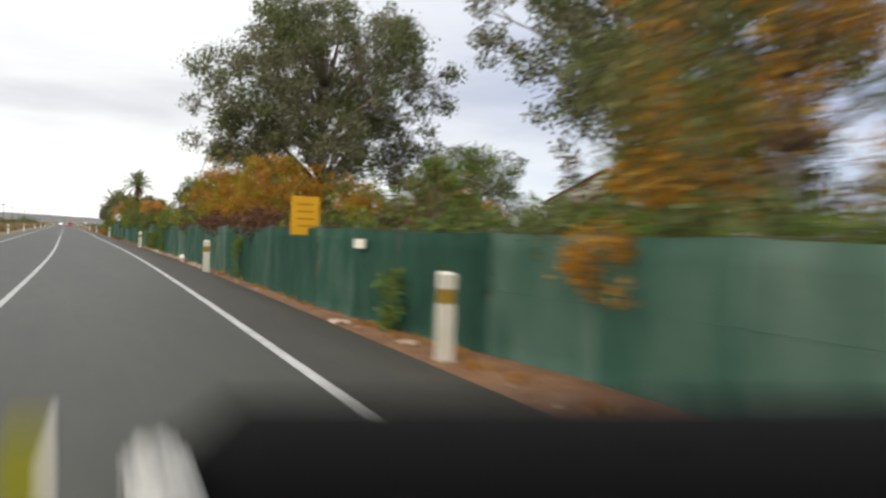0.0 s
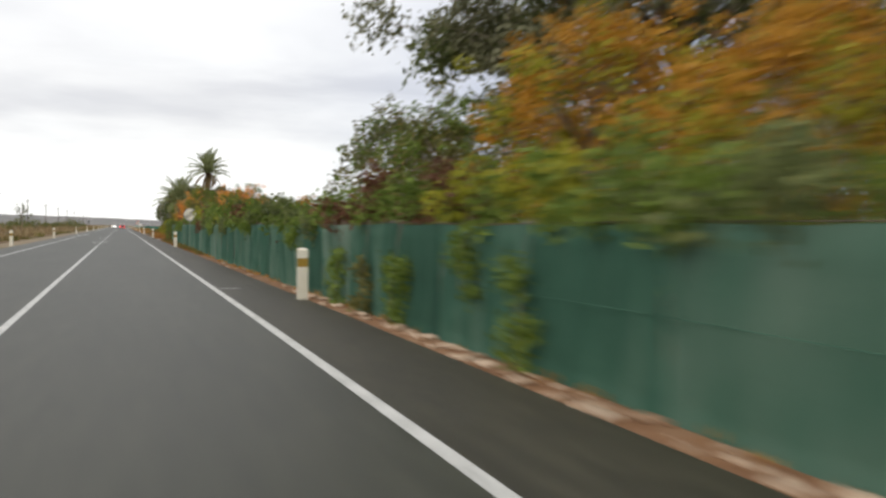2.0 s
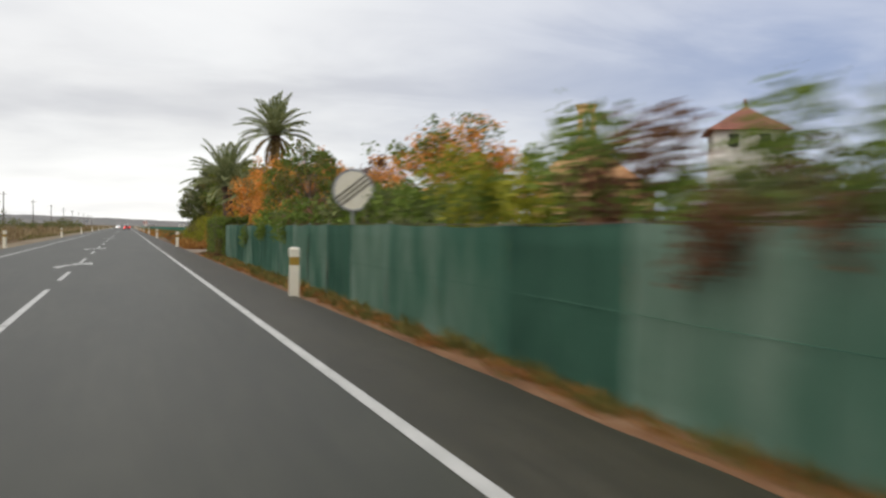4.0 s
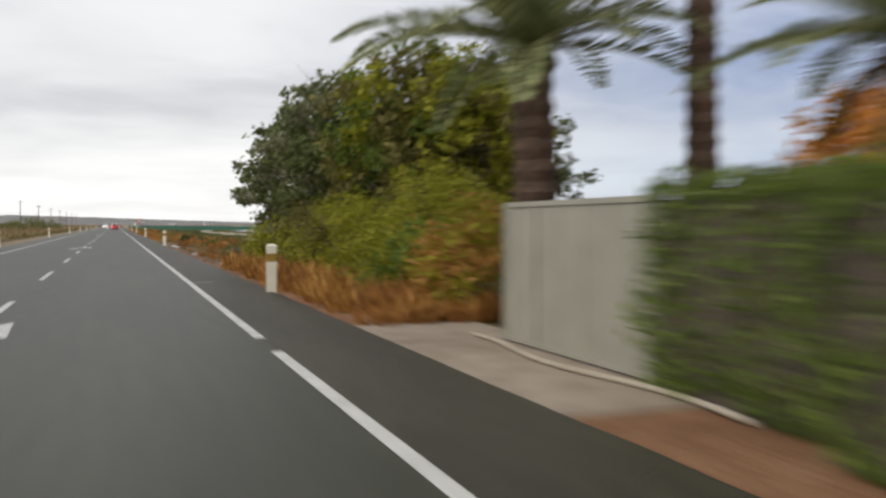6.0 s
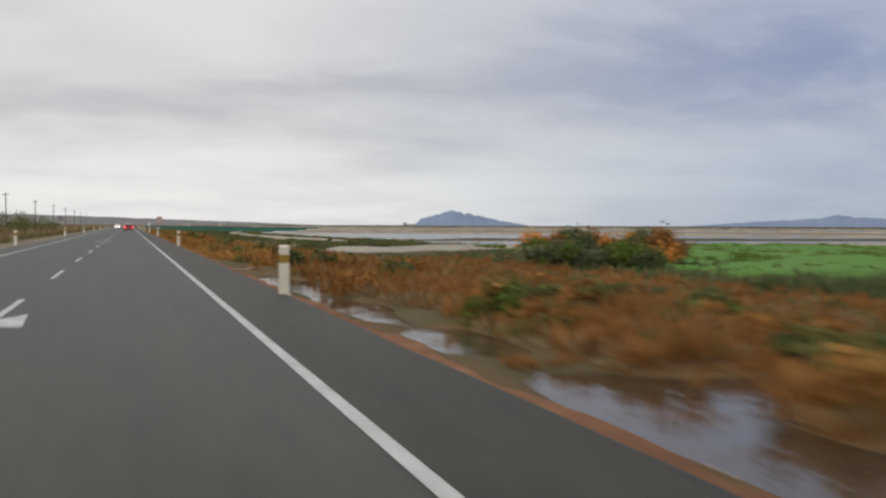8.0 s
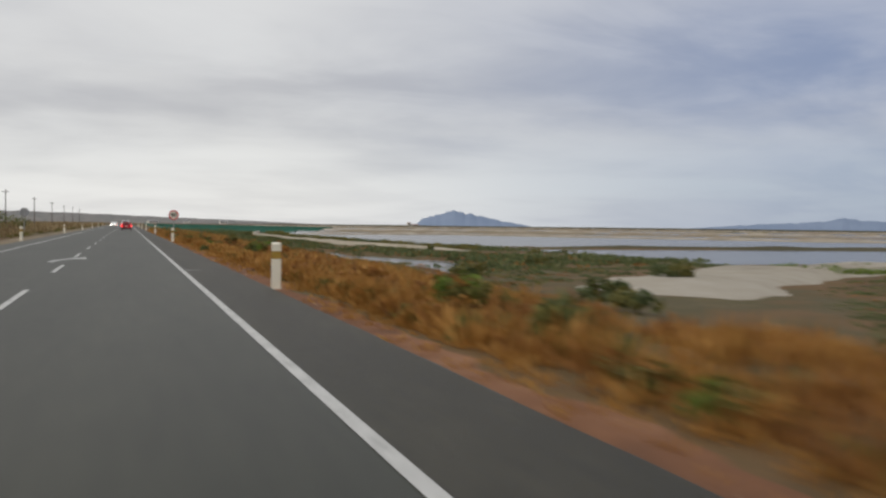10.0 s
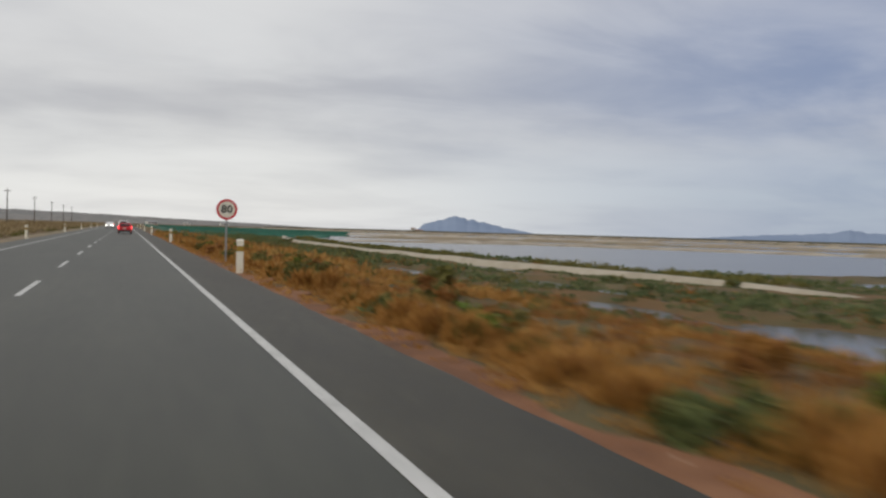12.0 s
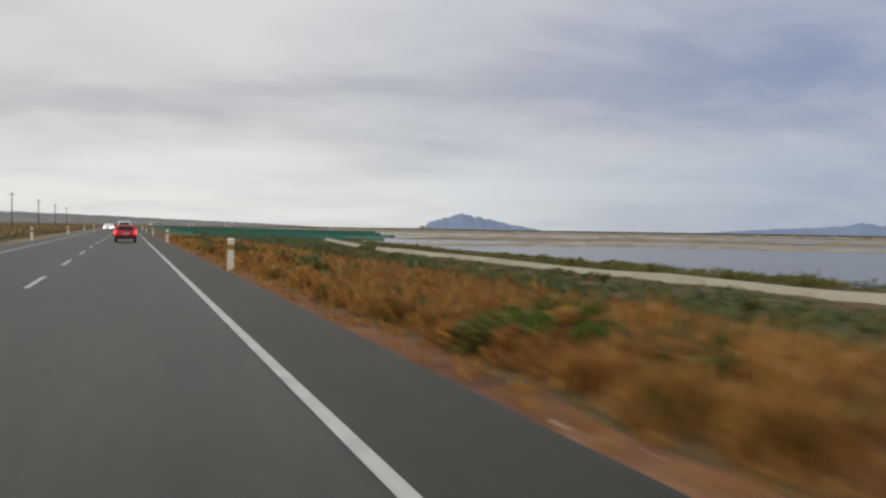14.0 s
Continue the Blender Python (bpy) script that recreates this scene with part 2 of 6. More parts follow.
M_CARWHITE = material("white_car_paint", [(0.72, 0.72, 0.70), (0.78, 0.78, 0.77)], rough=0.25, spec=0.6)
M_GLASSDARK = material("car_glass", [(0.015, 0.017, 0.02), (0.025, 0.028, 0.03)], rough=0.08, spec=0.8)
M_RUBBER = material("tyre_rubber", [(0.015, 0.015, 0.015), (0.03, 0.03, 0.03)], rough=0.8)
M_TAIL = glowing("tail_light", (1.0, 0.05, 0.05), 3.5)
M_HEAD = glowing("headlamp", (1.0, 0.93, 0.82), 8.0)
M_STONE = material("pale_rubble", [(0.275, 0.168, 0.100), (0.425, 0.302, 0.205), (0.600, 0.470, 0.350)], rough=0.95, scale=6, bump=0.4, obj_random=True)
M_BAG = material("white_plastic_bag", [(0.68, 0.68, 0.66), (0.80, 0.80, 0.78)], rough=0.35, scale=8, bump=0.4)

M_WATER = bpy.data.materials.new("still_water")
M_WATER.use_nodes = True
wb = M_WATER.node_tree.nodes["Principled BSDF"]
wb.inputs["Base Color"].default_value = (0.085, 0.08, 0.072, 1)
wb.inputs["Roughness"].default_value = 0.22
wb.inputs["Specular IOR Level"].default_value = 0.6
wnz = M_WATER.node_tree.nodes.new("ShaderNodeTexNoise")
wnz.inputs["Scale"].default_value, wnz.inputs["Detail"].default_value = 1.3, 4.0
wbp = M_WATER.node_tree.nodes.new("ShaderNodeBump")
wbp.inputs["Strength"].default_value, wbp.inputs["Distance"].default_value = 0.55, 0.06
wge = M_WATER.node_tree.nodes.new("ShaderNodeNewGeometry")
M_WATER.node_tree.links.new(wge.outputs["Position"], wnz.inputs["Vector"])
M_WATER.node_tree.links.new(wnz.outputs[0], wbp.inputs["Height"])
M_WATER.node_tree.links.new(wbp.outputs[0], wb.inputs["Normal"])

M_PUDDLE = M_WATER.copy()
M_PUDDLE.name = "muddy_puddle"
pb = M_PUDDLE.node_tree.nodes["Principled BSDF"]
pb.inputs["Base Color"].default_value = (0.060, 0.044, 0.028, 1)
pb.inputs["Roughness"].default_value = 0.07

# ---- mesh helpers ----


def part(name, bm, mat, parent=None, label="", smooth=False):
    """Links a bmesh as one mesh object, under a thing if one is given."""
    me = bpy.data.meshes.new(name)
    bm.to_mesh(me)
    bm.free()
    if smooth:
        me.polygons.foreach_set("use_smooth", [True] * len(me.polygons))
    me.materials.append(mat)
    ob = new(name, me)
    ob.parent = parent
    if label:
        ob["label"] = label
    return ob


def thing(name, x, y, z, label, category, group="", rz=0.0):
    ob = new(name)
    ob.matrix_world = pose(x, y, z, 0, 0, rz)
    return tagged(ob, label, category, group)


def box(bm, x0, x1, y0, y1, z0, z1, bevel=0.0):
    r = bmesh.ops.create_cube(bm, size=1.0, matrix=Matrix.LocRotScale(((x0 + x1) / 2, (y0 + y1) / 2, (z0 + z1) / 2), None, (x1 - x0, y1 - y0, z1 - z0)))
    if bevel:
        edges = list({e for v in r["verts"] for e in v.link_edges})
        bmesh.ops.bevel(bm, geom=edges, offset=bevel, segments=2, affect="EDGES")
    return bm


def tube(bm, points, radii, sides=8, cap=True):
    """A tapered tube along points."""
    rings = []
    for i, p in enumerate(points):
        a = Vector(points[max(0, i - 1)])
        b = Vector(points[min(len(points) - 1, i + 1)])
        d = (b - a).normalized()
        u = d.orthogonal().normalized()
        w = d.cross(u)
        rings.append([bm.verts.new(Vector(p) + float(radii[i]) * (math.cos(k * math.tau / sides) * u + math.sin(k * math.tau / sides) * w)) for k in range(sides)])
    for i in range(1, len(rings)):
        a, b = rings[i - 1], rings[i]
        off = min(range(sides), key=lambda s: (a[0].co - b[s].co).length)
        for k in range(sides):
            bm.faces.new((a[k], a[(k + 1) % sides], b[(k + 1 + off) % sides], b[(k + off) % sides]))
    if cap:
        bm.faces.new(rings[0][::-1])
        bm.faces.new(rings[-1])
    return bm


def cyl(bm, x, y, z0, z1, r, sides=12):
    return tube(bm, [(x, y, z0), (x, y, z1)], [r, r], sides)


def quads(name, centres, along, across, mat, parent=None, label=""):
    """One mesh of loose leaf quads: centre, half-length and half-width vectors, each an (n, 3) array."""
    n = len(centres)
    fold = 0.25 * np.cross(along, across) / np.maximum(1e-6, np.linalg.norm(along, axis=1))[:, None]
    co = np.stack([centres - along, centres - across + fold, centres + along, centres + across + fold], axis=1).reshape(-1, 3)
    me = bpy.data.meshes.new(name)
    me.vertices.add(4 * n)
    me.vertices.foreach_set("co", co.ravel().astype(np.float32))
    me.loops.add(4 * n)
    me.loops.foreach_set("vertex_index", np.arange(4 * n, dtype=np.int32))
    me.polygons.add(n)
    me.polygons.foreach_set("loop_start", np.arange(0, 4 * n, 4, dtype=np.int32))
    me.update(calc_edges=True)
    me.materials.append(mat)
    ob = new(name, me)
    ob.parent = parent
    if label:
        ob["label"] = label
    return ob


def unit(rng, n, flat=1.0):
    v = rng.normal(size=(n, 3))
    v[:, 2] *= flat
    return v / np.linalg.norm(v, axis=1)[:, None]


def leaf_cloud(rng, blobs, per, size, droop=0.0):
    """Leaves in a shell of each blob (x, y, z, r, rz): centres and axes for quads()."""
    cs, al, ac = [], [], []
    for bx, by, bz, r, rz in blobs:
        n = max(6, int(per * r * r))
        d = unit(rng, n)
        rad = rng.uniform(0.35, 1.0, n) ** 0.6 * (1 + 0.25 * rng.normal(size=n))
        c = d * rad[:, None] * np.array([r, r, rz]) + np.array([bx, by, bz])
        a = unit(rng, n)
        a[:, 2] -= droop
        a /= np.linalg.norm(a, axis=1)[:, None]
        b = np.cross(a, unit(rng, n))
        b /= np.maximum(1e-6, np.linalg.norm(b, axis=1))[:, None]
        s = size * rng.uniform(0.55, 1.35, n)
        cs.append(c)
        al.append(a * s[:, None])
        ac.append(b * (s * 0.45)[:, None])
    return np.concatenate(cs), np.concatenate(al), np.concatenate(ac)


BEND, BEND_END = 0.000506, 65.8


def road_x(y):
    """The sideways place of the right edge line: a slight left bend that runs out into a straight."""
    return -BEND / 2 * max(0.0, BEND_END - y) ** 2


def fence_s(y):
    """How far the fence stands from the edge line: it draws in towards the road and out again."""
    return float(np.interp(y, (9, 14, 20, 100, 128, 143), (3.0, 2.4, 2.1, 2.1, 2.5, 2.65)))


def smooth(a, b, v):
    t = min(1.0, max(0.0, (v - a) / (b - a)))
    return t * t * (3 - 2 * t)

# ---- the ground: one sheet out to the horizon ----
SALT_PANS = [(38, 170, 297, 334), (33, 300, 344, 640), (180, 420, 120, 330), (320, 700, 340, 900), (440, 1500, 120, 1500), (60, 330, 660, 900)]
MARSH_POOLS = [(15.2, 303, 4.0, 11), (13.8, 318, 1.8, 5), (12.5, 287, 2.0, 7), (11.8, 339, 1.5, 7), (14.5, 342, 1.5, 8), (17.5, 330, 1.6, 9), (22, 350, 1.5, 10)]
DITCH_POOLS = [(2.85, 185.2, 1.05, 4.0), (2.7, 194.6, 0.75, 1.7), (2.85, 201.0, 0.9, 4.2), (4.2, 203.6, 1.3, 1.3), (2.85, 208.3, 0.75, 2.0), (2.65, 214.0, 0.7, 3.0), (2.5, 222.0, 0.75, 4.2), (2.5, 231.5, 0.6, 2.5)]


def ground_z(x, y):
    s = x - road_x(y)
    if -9.5 < s < 1.75:
        return -0.06
    n = noise.noise((x * 0.35, y * 0.35, 3.1))
    if s < 0:
        return -0.05 + 0.45 * smooth(-10.5, -15, s) + 0.10 * n * smooth(-9.5, -12, s)
    m = smooth(172, 196, y)
    z = -0.035 + 0.03 * n * smooth(1.8, 3, s)
    z -= m * (0.085 * smooth(1.9, 3.0, s) + 0.50 * smooth(5.5, 12, s) + 0.15 * smooth(12, 26, s))
    z += m * 0.10 * n * smooth(2, 5, s)
    for px, py, rx, ry in DITCH_POOLS:
        d = math.hypot((x - px) / rx, (y - py) / ry) + 0.25 * noise.noise((x * 0.9, y * 0.5, 7.7))
        z -= 0.20 * smooth(1.25, 0.7, d)
    for px, py, rx, ry in MARSH_POOLS:
        d = math.hypot((x - px) / rx, (y - py) / ry) + 0.35 * noise.noise((x * 0.5, y * 0.3, 1.7))
        z -= 0.55 * smooth(1.2, 0.75, d)
    for x0, x1, y0, y1 in SALT_PANS:
        w = 1.5 * noise.noise((x * 0.1, y * 0.1, 0.3))
        d = min(x - x0, x1 - x, y - y0, y1 - y) + w
        if d > -2:
            z = min(z, -0.75 - 0.7 * smooth(-2, 1.5, d))
    return z


def axis(stops):
    v = []
    for a, b, step in stops:
        v += list(np.arange(a, b, step))
    return v + [stops[-1][1]]


gx = axis([(-4900, -800, 600), (-800, -200, 100), (-200, -40, 16), (-40, -16, 4), (-16, -9.5, 1.0), (-9.5, 1.5, 2.75), (1.5, 6, 0.45), (6, 30, 1.0), (30, 130, 2.5), (130, 400, 12), (400, 1600, 80), (1600, 4900, 550)])
gy = axis([(-4900, -600, 700), (-600, -60, 60), (-60, 176, 3.0), (176, 240, 0.8), (240, 380, 1.6), (380, 560, 4), (560, 1000, 15), (1000, 2000, 100), (2000, 4900, 580)])
verts = [(x, y, ground_z(x, y)) for y in gy for x in gx]
nx = len(gx)
faces = [(j * nx + i, j * nx + i + 1, (j + 1) * nx + i + 1, (j + 1) * nx + i) for j in range(len(gy) - 1) for i in range(nx - 1)]
me = bpy.data.meshes.new("ground")
me.from_pydata(verts, [], faces)
me.polygons.foreach_set("use_smooth", [True] * len(me.polygons))
me.materials.append(M_GROUND)
tagged(new("ground", me), "flat brown marsh and garden soil beside the road", "ground", kind="structure")


def sheet_between(name, s0, s1, z, mat, y0, y1, step=3.0, edge=0.0, label="", category="", kind="structure", drop=0.0, seed=0):
    """A strip that follows the road between two offsets, with an uneven outer edge and a turned-down side."""
    bm = bmesh.new()
    prev = None
    y = y0
    while True:
        w = edge * noise.noise((y * 0.33, seed, 2.0)) + 0.5 * edge * noise.noise((y * 1.3, seed, 5.0))
        row = [bm.verts.new((road_x(y) + s0, y, z)), bm.verts.new((road_x(y) + s1 + w, y, z))]
        if drop:
            row.append(bm.verts.new((road_x(y) + s1 + w + (0.06 if s1 > s0 else -0.06), y, z - drop)))
        if prev:
            for k in range(len(row) - 1):
                bm.faces.new((prev[k], prev[k + 1], row[k + 1], row[k]))
        prev = row
        if y >= y1:
            break
        y = min(y1, y + step)
    bmesh.ops.recalc_face_normals(bm, faces=bm.faces)
    for f in bm.faces:
        if f.normal.z < 0:
            f.normal_flip()
    return tagged(part(name, bm, mat), label, category, kind=kind)


# the road: crown, two shoulders with broken edges, paint 4 mm above
bm = bmesh.new()
prev = None
for i, y in enumerate(list(np.arange(-60, 100, 4.0)) + list(np.arange(100, 460, 0.9)) + list(np.arange(460, 1500, 60)) + [3000]):
    jag = 0.06 * noise.noise((y * 0.5, 0, 0)) + 0.05 * noise.noise((y * 1.7, 0, 4))
    row = [bm.verts.new((road_x(y) + s, y, z)) for s, z in ((-9.45 + jag, -0.12), (-9.35 + jag, 0.0), (-7.6, 0.0), (-3.9, 0.0), (0.0, 0.0), (1.58 + jag, 0.0), (1.70 + jag, -0.12))]
    if prev:
        for k in range(6):
            bm.faces.new((prev[k], prev[k + 1], row[k + 1], row[k]))
    prev = row
tagged(part("road", bm, M_ASPHALT), "grey two-lane asphalt road with worn shoulders", "road", kind="structure")


def strip(bm, s, width, y0, y1, z=0.005, step=3.0, lean=0.0):
    n = max(1, int((y1 - y0) / step))
    rows = []
    for i in range(n + 1):
        y = y0 + (y1 - y0) * i / n
        o = road_x(y) + s + lean * i / n
        rows.append([bm.verts.new((o - width / 2, y, z)), bm.verts.new((o + width / 2, y, z))])
    for a, b in zip(rows, rows[1:]):
        bm.faces.new((a[0], a[1], b[1], b[0]))


def line(name, spans, s, width, label):
    bm = bmesh.new()
    for y0, y1 in spans:
        strip(bm, s, width, y0, y1)
    return tagged(part(name, bm, M_PAINT), label, "road marking", kind="structure")


line("edge_line", [(-60, 147.4), (148.3, 157.0), (158.4, 900)], -0.038, 0.145, "white painted edge line of the road")
line("far_edge_line", [(-60, 900)], -7.7, 0.145, "white painted line on the far road edge")
line("centre_line", [(-60, 119.5)], -3.9, 0.13, "solid white centre line of the road")
bm = bmesh.new()
for i in range(-1, 30):
    y1 = 141.0 + 12.55 * i
    strip(bm, -3.9, 0.13, y1 - 5.0, y1)
tagged(part("centre_line_dashes", bm, M_PAINT), "broken white centre line dashes", "road marking", kind="structure")


def return_arrow(y):
    """A slanted return arrow: a bent shaft with a head that points ahead and to the right."""
    bm = bmesh.new()
    shaft = [(-0.62, 0.0, 0.24), (-0.55, 1.4, 0.27), (-0.27, 2.6, 0.30), (0.08, 3.5, 0.34)]
    rows = [[bm.verts.new((a - w / 2, b, 0)), bm.verts.new((a + w / 2, b, 0))] for a, b, w in shaft]
    for a, b in zip(rows, rows[1:]):
        bm.faces.new((a[0], a[1], b[1], b[0]))
    h = [bm.verts.new(c) for c in ((-0.36, 3.45, 0), (0.56, 3.0, 0), (0.44, 5.2, 0))]
    bm.faces.new(h)
    ob = part("return_arrow", bm, M_PAINT)
    ob.matrix_world = pose(-3.9, y, 0.005)
    return tagged(ob, "white painted return arrow on the asphalt", "road marking", "return arrows")


for y in (131.2, 156.6, 207.6, 281.4):
    return_arrow(y)
# cross ticks where the shoulder marks run off the edge line
for y in (70.5, 171.1, 275.0):
    bm = bmesh.new()
    box(bm, 0.10, 0.62, -0.10, 0.10, 0, 0.004)
    ob = part("shoulder_mark", bm, M_WORN)
    ob.matrix_world = pose(road_x(y), y, 0.0045)
    tagged(ob, "short worn white mark on the shoulder", "road marking", "shoulder marks")

sheet_between("verge", 1.55, 3.3, -0.022, M_SOIL, -60, 178, step=0.6, edge=0.25, drop=0.0, label="orange earth verge between asphalt and fence", category="verge")
sheet_between("ditch_verge", 1.60, 1.85, -0.03, M_MUD, 178, 239.5, step=0.4, edge=0.35, drop=0.2, label="narrow muddy verge between asphalt and ditch", category="verge", seed=4)
sheet_between("marsh_verge", 1.60, 2.2, -0.03, M_MUD, 239.5, 460, step=0.4, edge=0.6, drop=0.2, label="earth verge with gravel beside the asphalt", category="verge", seed=4)
sheet_between("far_verge", -9.3, -11.2, -0.02, M_DYKE, -60, 700, step=2.0, edge=0.5, drop=0.15, label="earth verge on the far road side", category="verge", seed=9)

sheet_between("shoulder", -0.02, 1.56, 0.0035, M_SHOULDER, -60, 900, step=2.0, edge=0.05, label="darker coarse asphalt shoulder beside the edge line", category="shoulder", seed=14)

# water
bm = bmesh.new()
box(bm, 8, 1600, 195, 1600, -0.99, -0.93)
tagged(part("salt_pan_water", bm, M_WATER), "still grey water in the salt pans", "water", kind="structure")
bm = bmesh.new()
box(bm, 1.72, 5.6, 180.5, 237, -0.21, -0.185)
tagged(part("ditch_water", bm, M_PUDDLE), "rain puddles in the roadside ditch", "water", kind="structure")


def ridge(name, pts, half, height, mat, label, wob=0.5, crest=None):
    """A dyke along points in the plan, with sloping sides and a flat top."""
    bm = bmesh.new()
    prev = None
    n_all = []
    for (x0, y0), (x1, y1) in zip(pts, pts[1:]):
        n = max(2, int(math.hypot(x1 - x0, y1 - y0) / 5))
        n_all += [(x0 + (x1 - x0) * i / n, y0 + (y1 - y0) * i / n) for i in range(n)]
    n_all.append(pts[-1])
    for i, (x, y) in enumerate(n_all):
        a = Vector(n_all[max(0, i - 1)])
        b = Vector(n_all[min(len(n_all) - 1, i + 1)])
        d = (b - a).normalized()
        side_v = Vector((d.y, -d.x))
        end = smooth(-0.5, 3.5, min(i, len(n_all) - 1 - i))
        h = -1.15 + (height + 1.15 + 0.25 * wob * noise.noise((x * 0.2, y * 0.2, 1))) * end
        w = half + wob * 0.5 * noise.noise((x * 0.15, y * 0.15, 2))
        row = [bm.verts.new((x + side_v.x * k * w, y + side_v.y * k * w, z)) for k, z in ((-1.9, -1.3), (-0.9, h - 0.04), (0, h), (0.9, h - 0.04), (1.9, -1.3))]
        if prev:
            for k in range(4):
                bm.faces.new((prev[k], row[k], row[k + 1], prev[k + 1]))
        prev = row
    bmesh.ops.recalc_face_normals(bm, faces=bm.faces)
    return tagged(part(name, bm, mat, smooth=True), label, "dyke", kind="structure")


SAND_TRACK = [(31, 316), (28, 324), (26.2, 334), (24.2, 350), (23.2, 366), (22.6, 391), (22.6, 405), (23.5, 435), (28, 470), (36, 520)]
SAND_FLAT = [(10.5, 263), (14.5, 269), (21, 276.5), (30, 283), (48, 289), (122, 291)]
ridge("sand_track", SAND_TRACK, 0.42, -0.43, M_SAND, "pale sandy track on a low dyke")
ridge("sand_flat", SAND_FLAT, 2.9, -0.42, M_SAND, "broad pale sandy flat beside the marsh", wob=2.0)
# the bank that parts the two near pans, then dykes and salt crusts one behind the other out to the far shore
ridge("dyke", [(36, 341), (60, 338), (120, 332), (170, 326)], 1.5, -0.50, M_FARLAND, "dark mud bank between two salt pans", wob=1.0)
ridge("salt_bank", [(34, 468), (84, 482), (116, 440), (146, 402), (200, 350), (300, 290), (420, 190)], 5.0, -0.46, M_SALT, "pale salt-crusted bank along the pan", wob=2.5)
ridge("salt_bank", [(52, 540), (130, 548), (190, 470), (260, 410), (360, 350), (520, 230)], 7.0, -0.36, M_DYKE, "low brown bank behind the salt pan", wob=2.5)
ridge("salt_bank", [(70, 650), (190, 655), (300, 520), (420, 440), (640, 320)], 7.0, -0.26, M_SALT, "pale salt-crusted bank across the pans", wob=3.0)
ridge("dyke", [(60, 905), (330, 880), (520, 700), (760, 560), (1100, 380)], 6.0, -0.05, M_DYKE, "low earth dyke between salt pans", wob=3.0)
ridge("salt_bank", [(90, 1150), (420, 1120), (800, 880), (1300, 620)], 9.0, 0.10, M_SALT, "pale salt-crusted bank far across the pans", wob=3.0)
bm = bmesh.new()
gp = [[bm.verts.new((x, y, -1.3 + (0.85 + 0.55 * noise.noise((x * 0.17, y * 0.17, 8))) * smooth(0, 4, min(x - 21 - 0.33 * max(0, y - 236) + 3 * noise.noise((x * 0.1, y * 0.1, 5)), 79 - x, y - 224 - 0.35 * max(0, 34 - x) + 5 * noise.noise((x * 0.08, y * 0.08, 2)), 288 - y)))) for x in np.arange(21, 80, 2.0)] for y in np.arange(224, 290, 2.0)]
for a, b in zip(gp, gp[1:]):
    for k in range(len(a) - 1):
        bm.faces.new((a[k], a[k + 1], b[k + 1], b[k]))
heap = bmesh.new()
bmesh.ops.create_icosphere(heap, subdivisions=4, radius=1.0)
for v in heap.verts:
    v.co.z = max(-0.3, v.co.z) * (1 + 0.4 * noise.noise(v.co * 2.3))
    v.co.x *= 1 + 0.25 * noise.noise(v.co * 1.4 + Vector((3, 0, 0)))
heap_ob = part("sand_mound", heap, M_SAND, smooth=True)
heap_ob.matrix_world = Matrix.LocRotScale((37.5, 229.5, -0.75), None, (2.4, 1.7, 0.75))
tagged(heap_ob, "mound of pale sand beside the green field", "sand mound")
tagged(part("green_field", bm, M_FIELD, smooth=True), "bright green crop in a small field", "field", kind="structure")

# ---- distance: low ridge ahead on the left, mountains painted haze blue to the right ----


def skyline(name, dist, profile, mat, label, az_jit=0.4, seed=0, low=-12.0):
    """A far rise along bearings (degrees right of the road) and heights in degrees, as a wedge with a back slope."""
    bm = bmesh.new()
    prev = None
    azs = [p[0] for p in profile]
    els = [p[1] for p in profile]
    for i, a in enumerate(np.arange(azs[0], azs[-1] + 1e-6, az_jit)):
        e = float(np.interp(a, azs, els))
        if az_jit < 0.3:
            e *= 1 + 0.16 * noise.noise((a * 3.1, seed, 6)) + 0.08 * noise.noise((a * 8.0, seed, 2))
        e *= 1 + 0.10 * noise.noise((a * 1.3, seed, 0)) + 0.05 * noise.noise((a * 4.0, seed, 3))
        h = dist * math.tan(radians(e))
        row = []
        for rr, hh in ((0.86, low), (0.94, h * (0.50 + 0.22 * noise.noise((a * 2, 9, seed)))), (1.0, h), (1.05, h * 0.5), (1.1, low)):
            row.append(bm.verts.new((dist * rr * math.sin(radians(a)), 270 + dist * rr * math.cos(radians(a)), hh)))
        if prev:
            for k in range(4):
                bm.faces.new((prev[k], row[k], row[k + 1], prev[k + 1]))
        prev = row
    bmesh.ops.recalc_face_normals(bm, faces=bm.faces)
    return tagged(part(name, bm, mat, smooth=True), label, "hills", kind="structure")


skyline("backdrop_ridge", 2600, [(-60, 0.66), (-30, 0.62), (-14, 0.66), (-6, 0.60), (-1, 0.47), (2, 0.36), (5, 0.27), (8, 0.17), (11, 0.05), (13, 0.0)], M_HILL, "long low grey-brown ridge on the horizon", seed=2)
skyline("backdrop_mountain", 4400, [(16.6, 0.0), (17.2, 0.05), (17.7, 0.12), (18.0, 0.46), (18.7, 0.62), (19.4, 0.84), (19.9, 1.02), (20.5, 0.90), (21.3, 0.74), (22.2, 0.56), (23.1, 0.36), (24.2, 0.18), (25.2, 0.0)], M_MOUNTAIN, "mountain far across the marsh, haze blue in its colour", az_jit=0.15, seed=5)
skyline("backdrop_mountains_far", 4400, [(34, 0.0), (36.5, 0.18), (39, 0.36), (41, 0.45), (42.5, 0.55), (43.4, 0.80), (44.2, 0.62), (47, 0.5), (52, 0.45), (58, 0.3), (66, 0.0)], M_MOUNTAIN, "row of mountains on the horizon, pale haze blue in their colour", az_jit=0.2, seed=8)
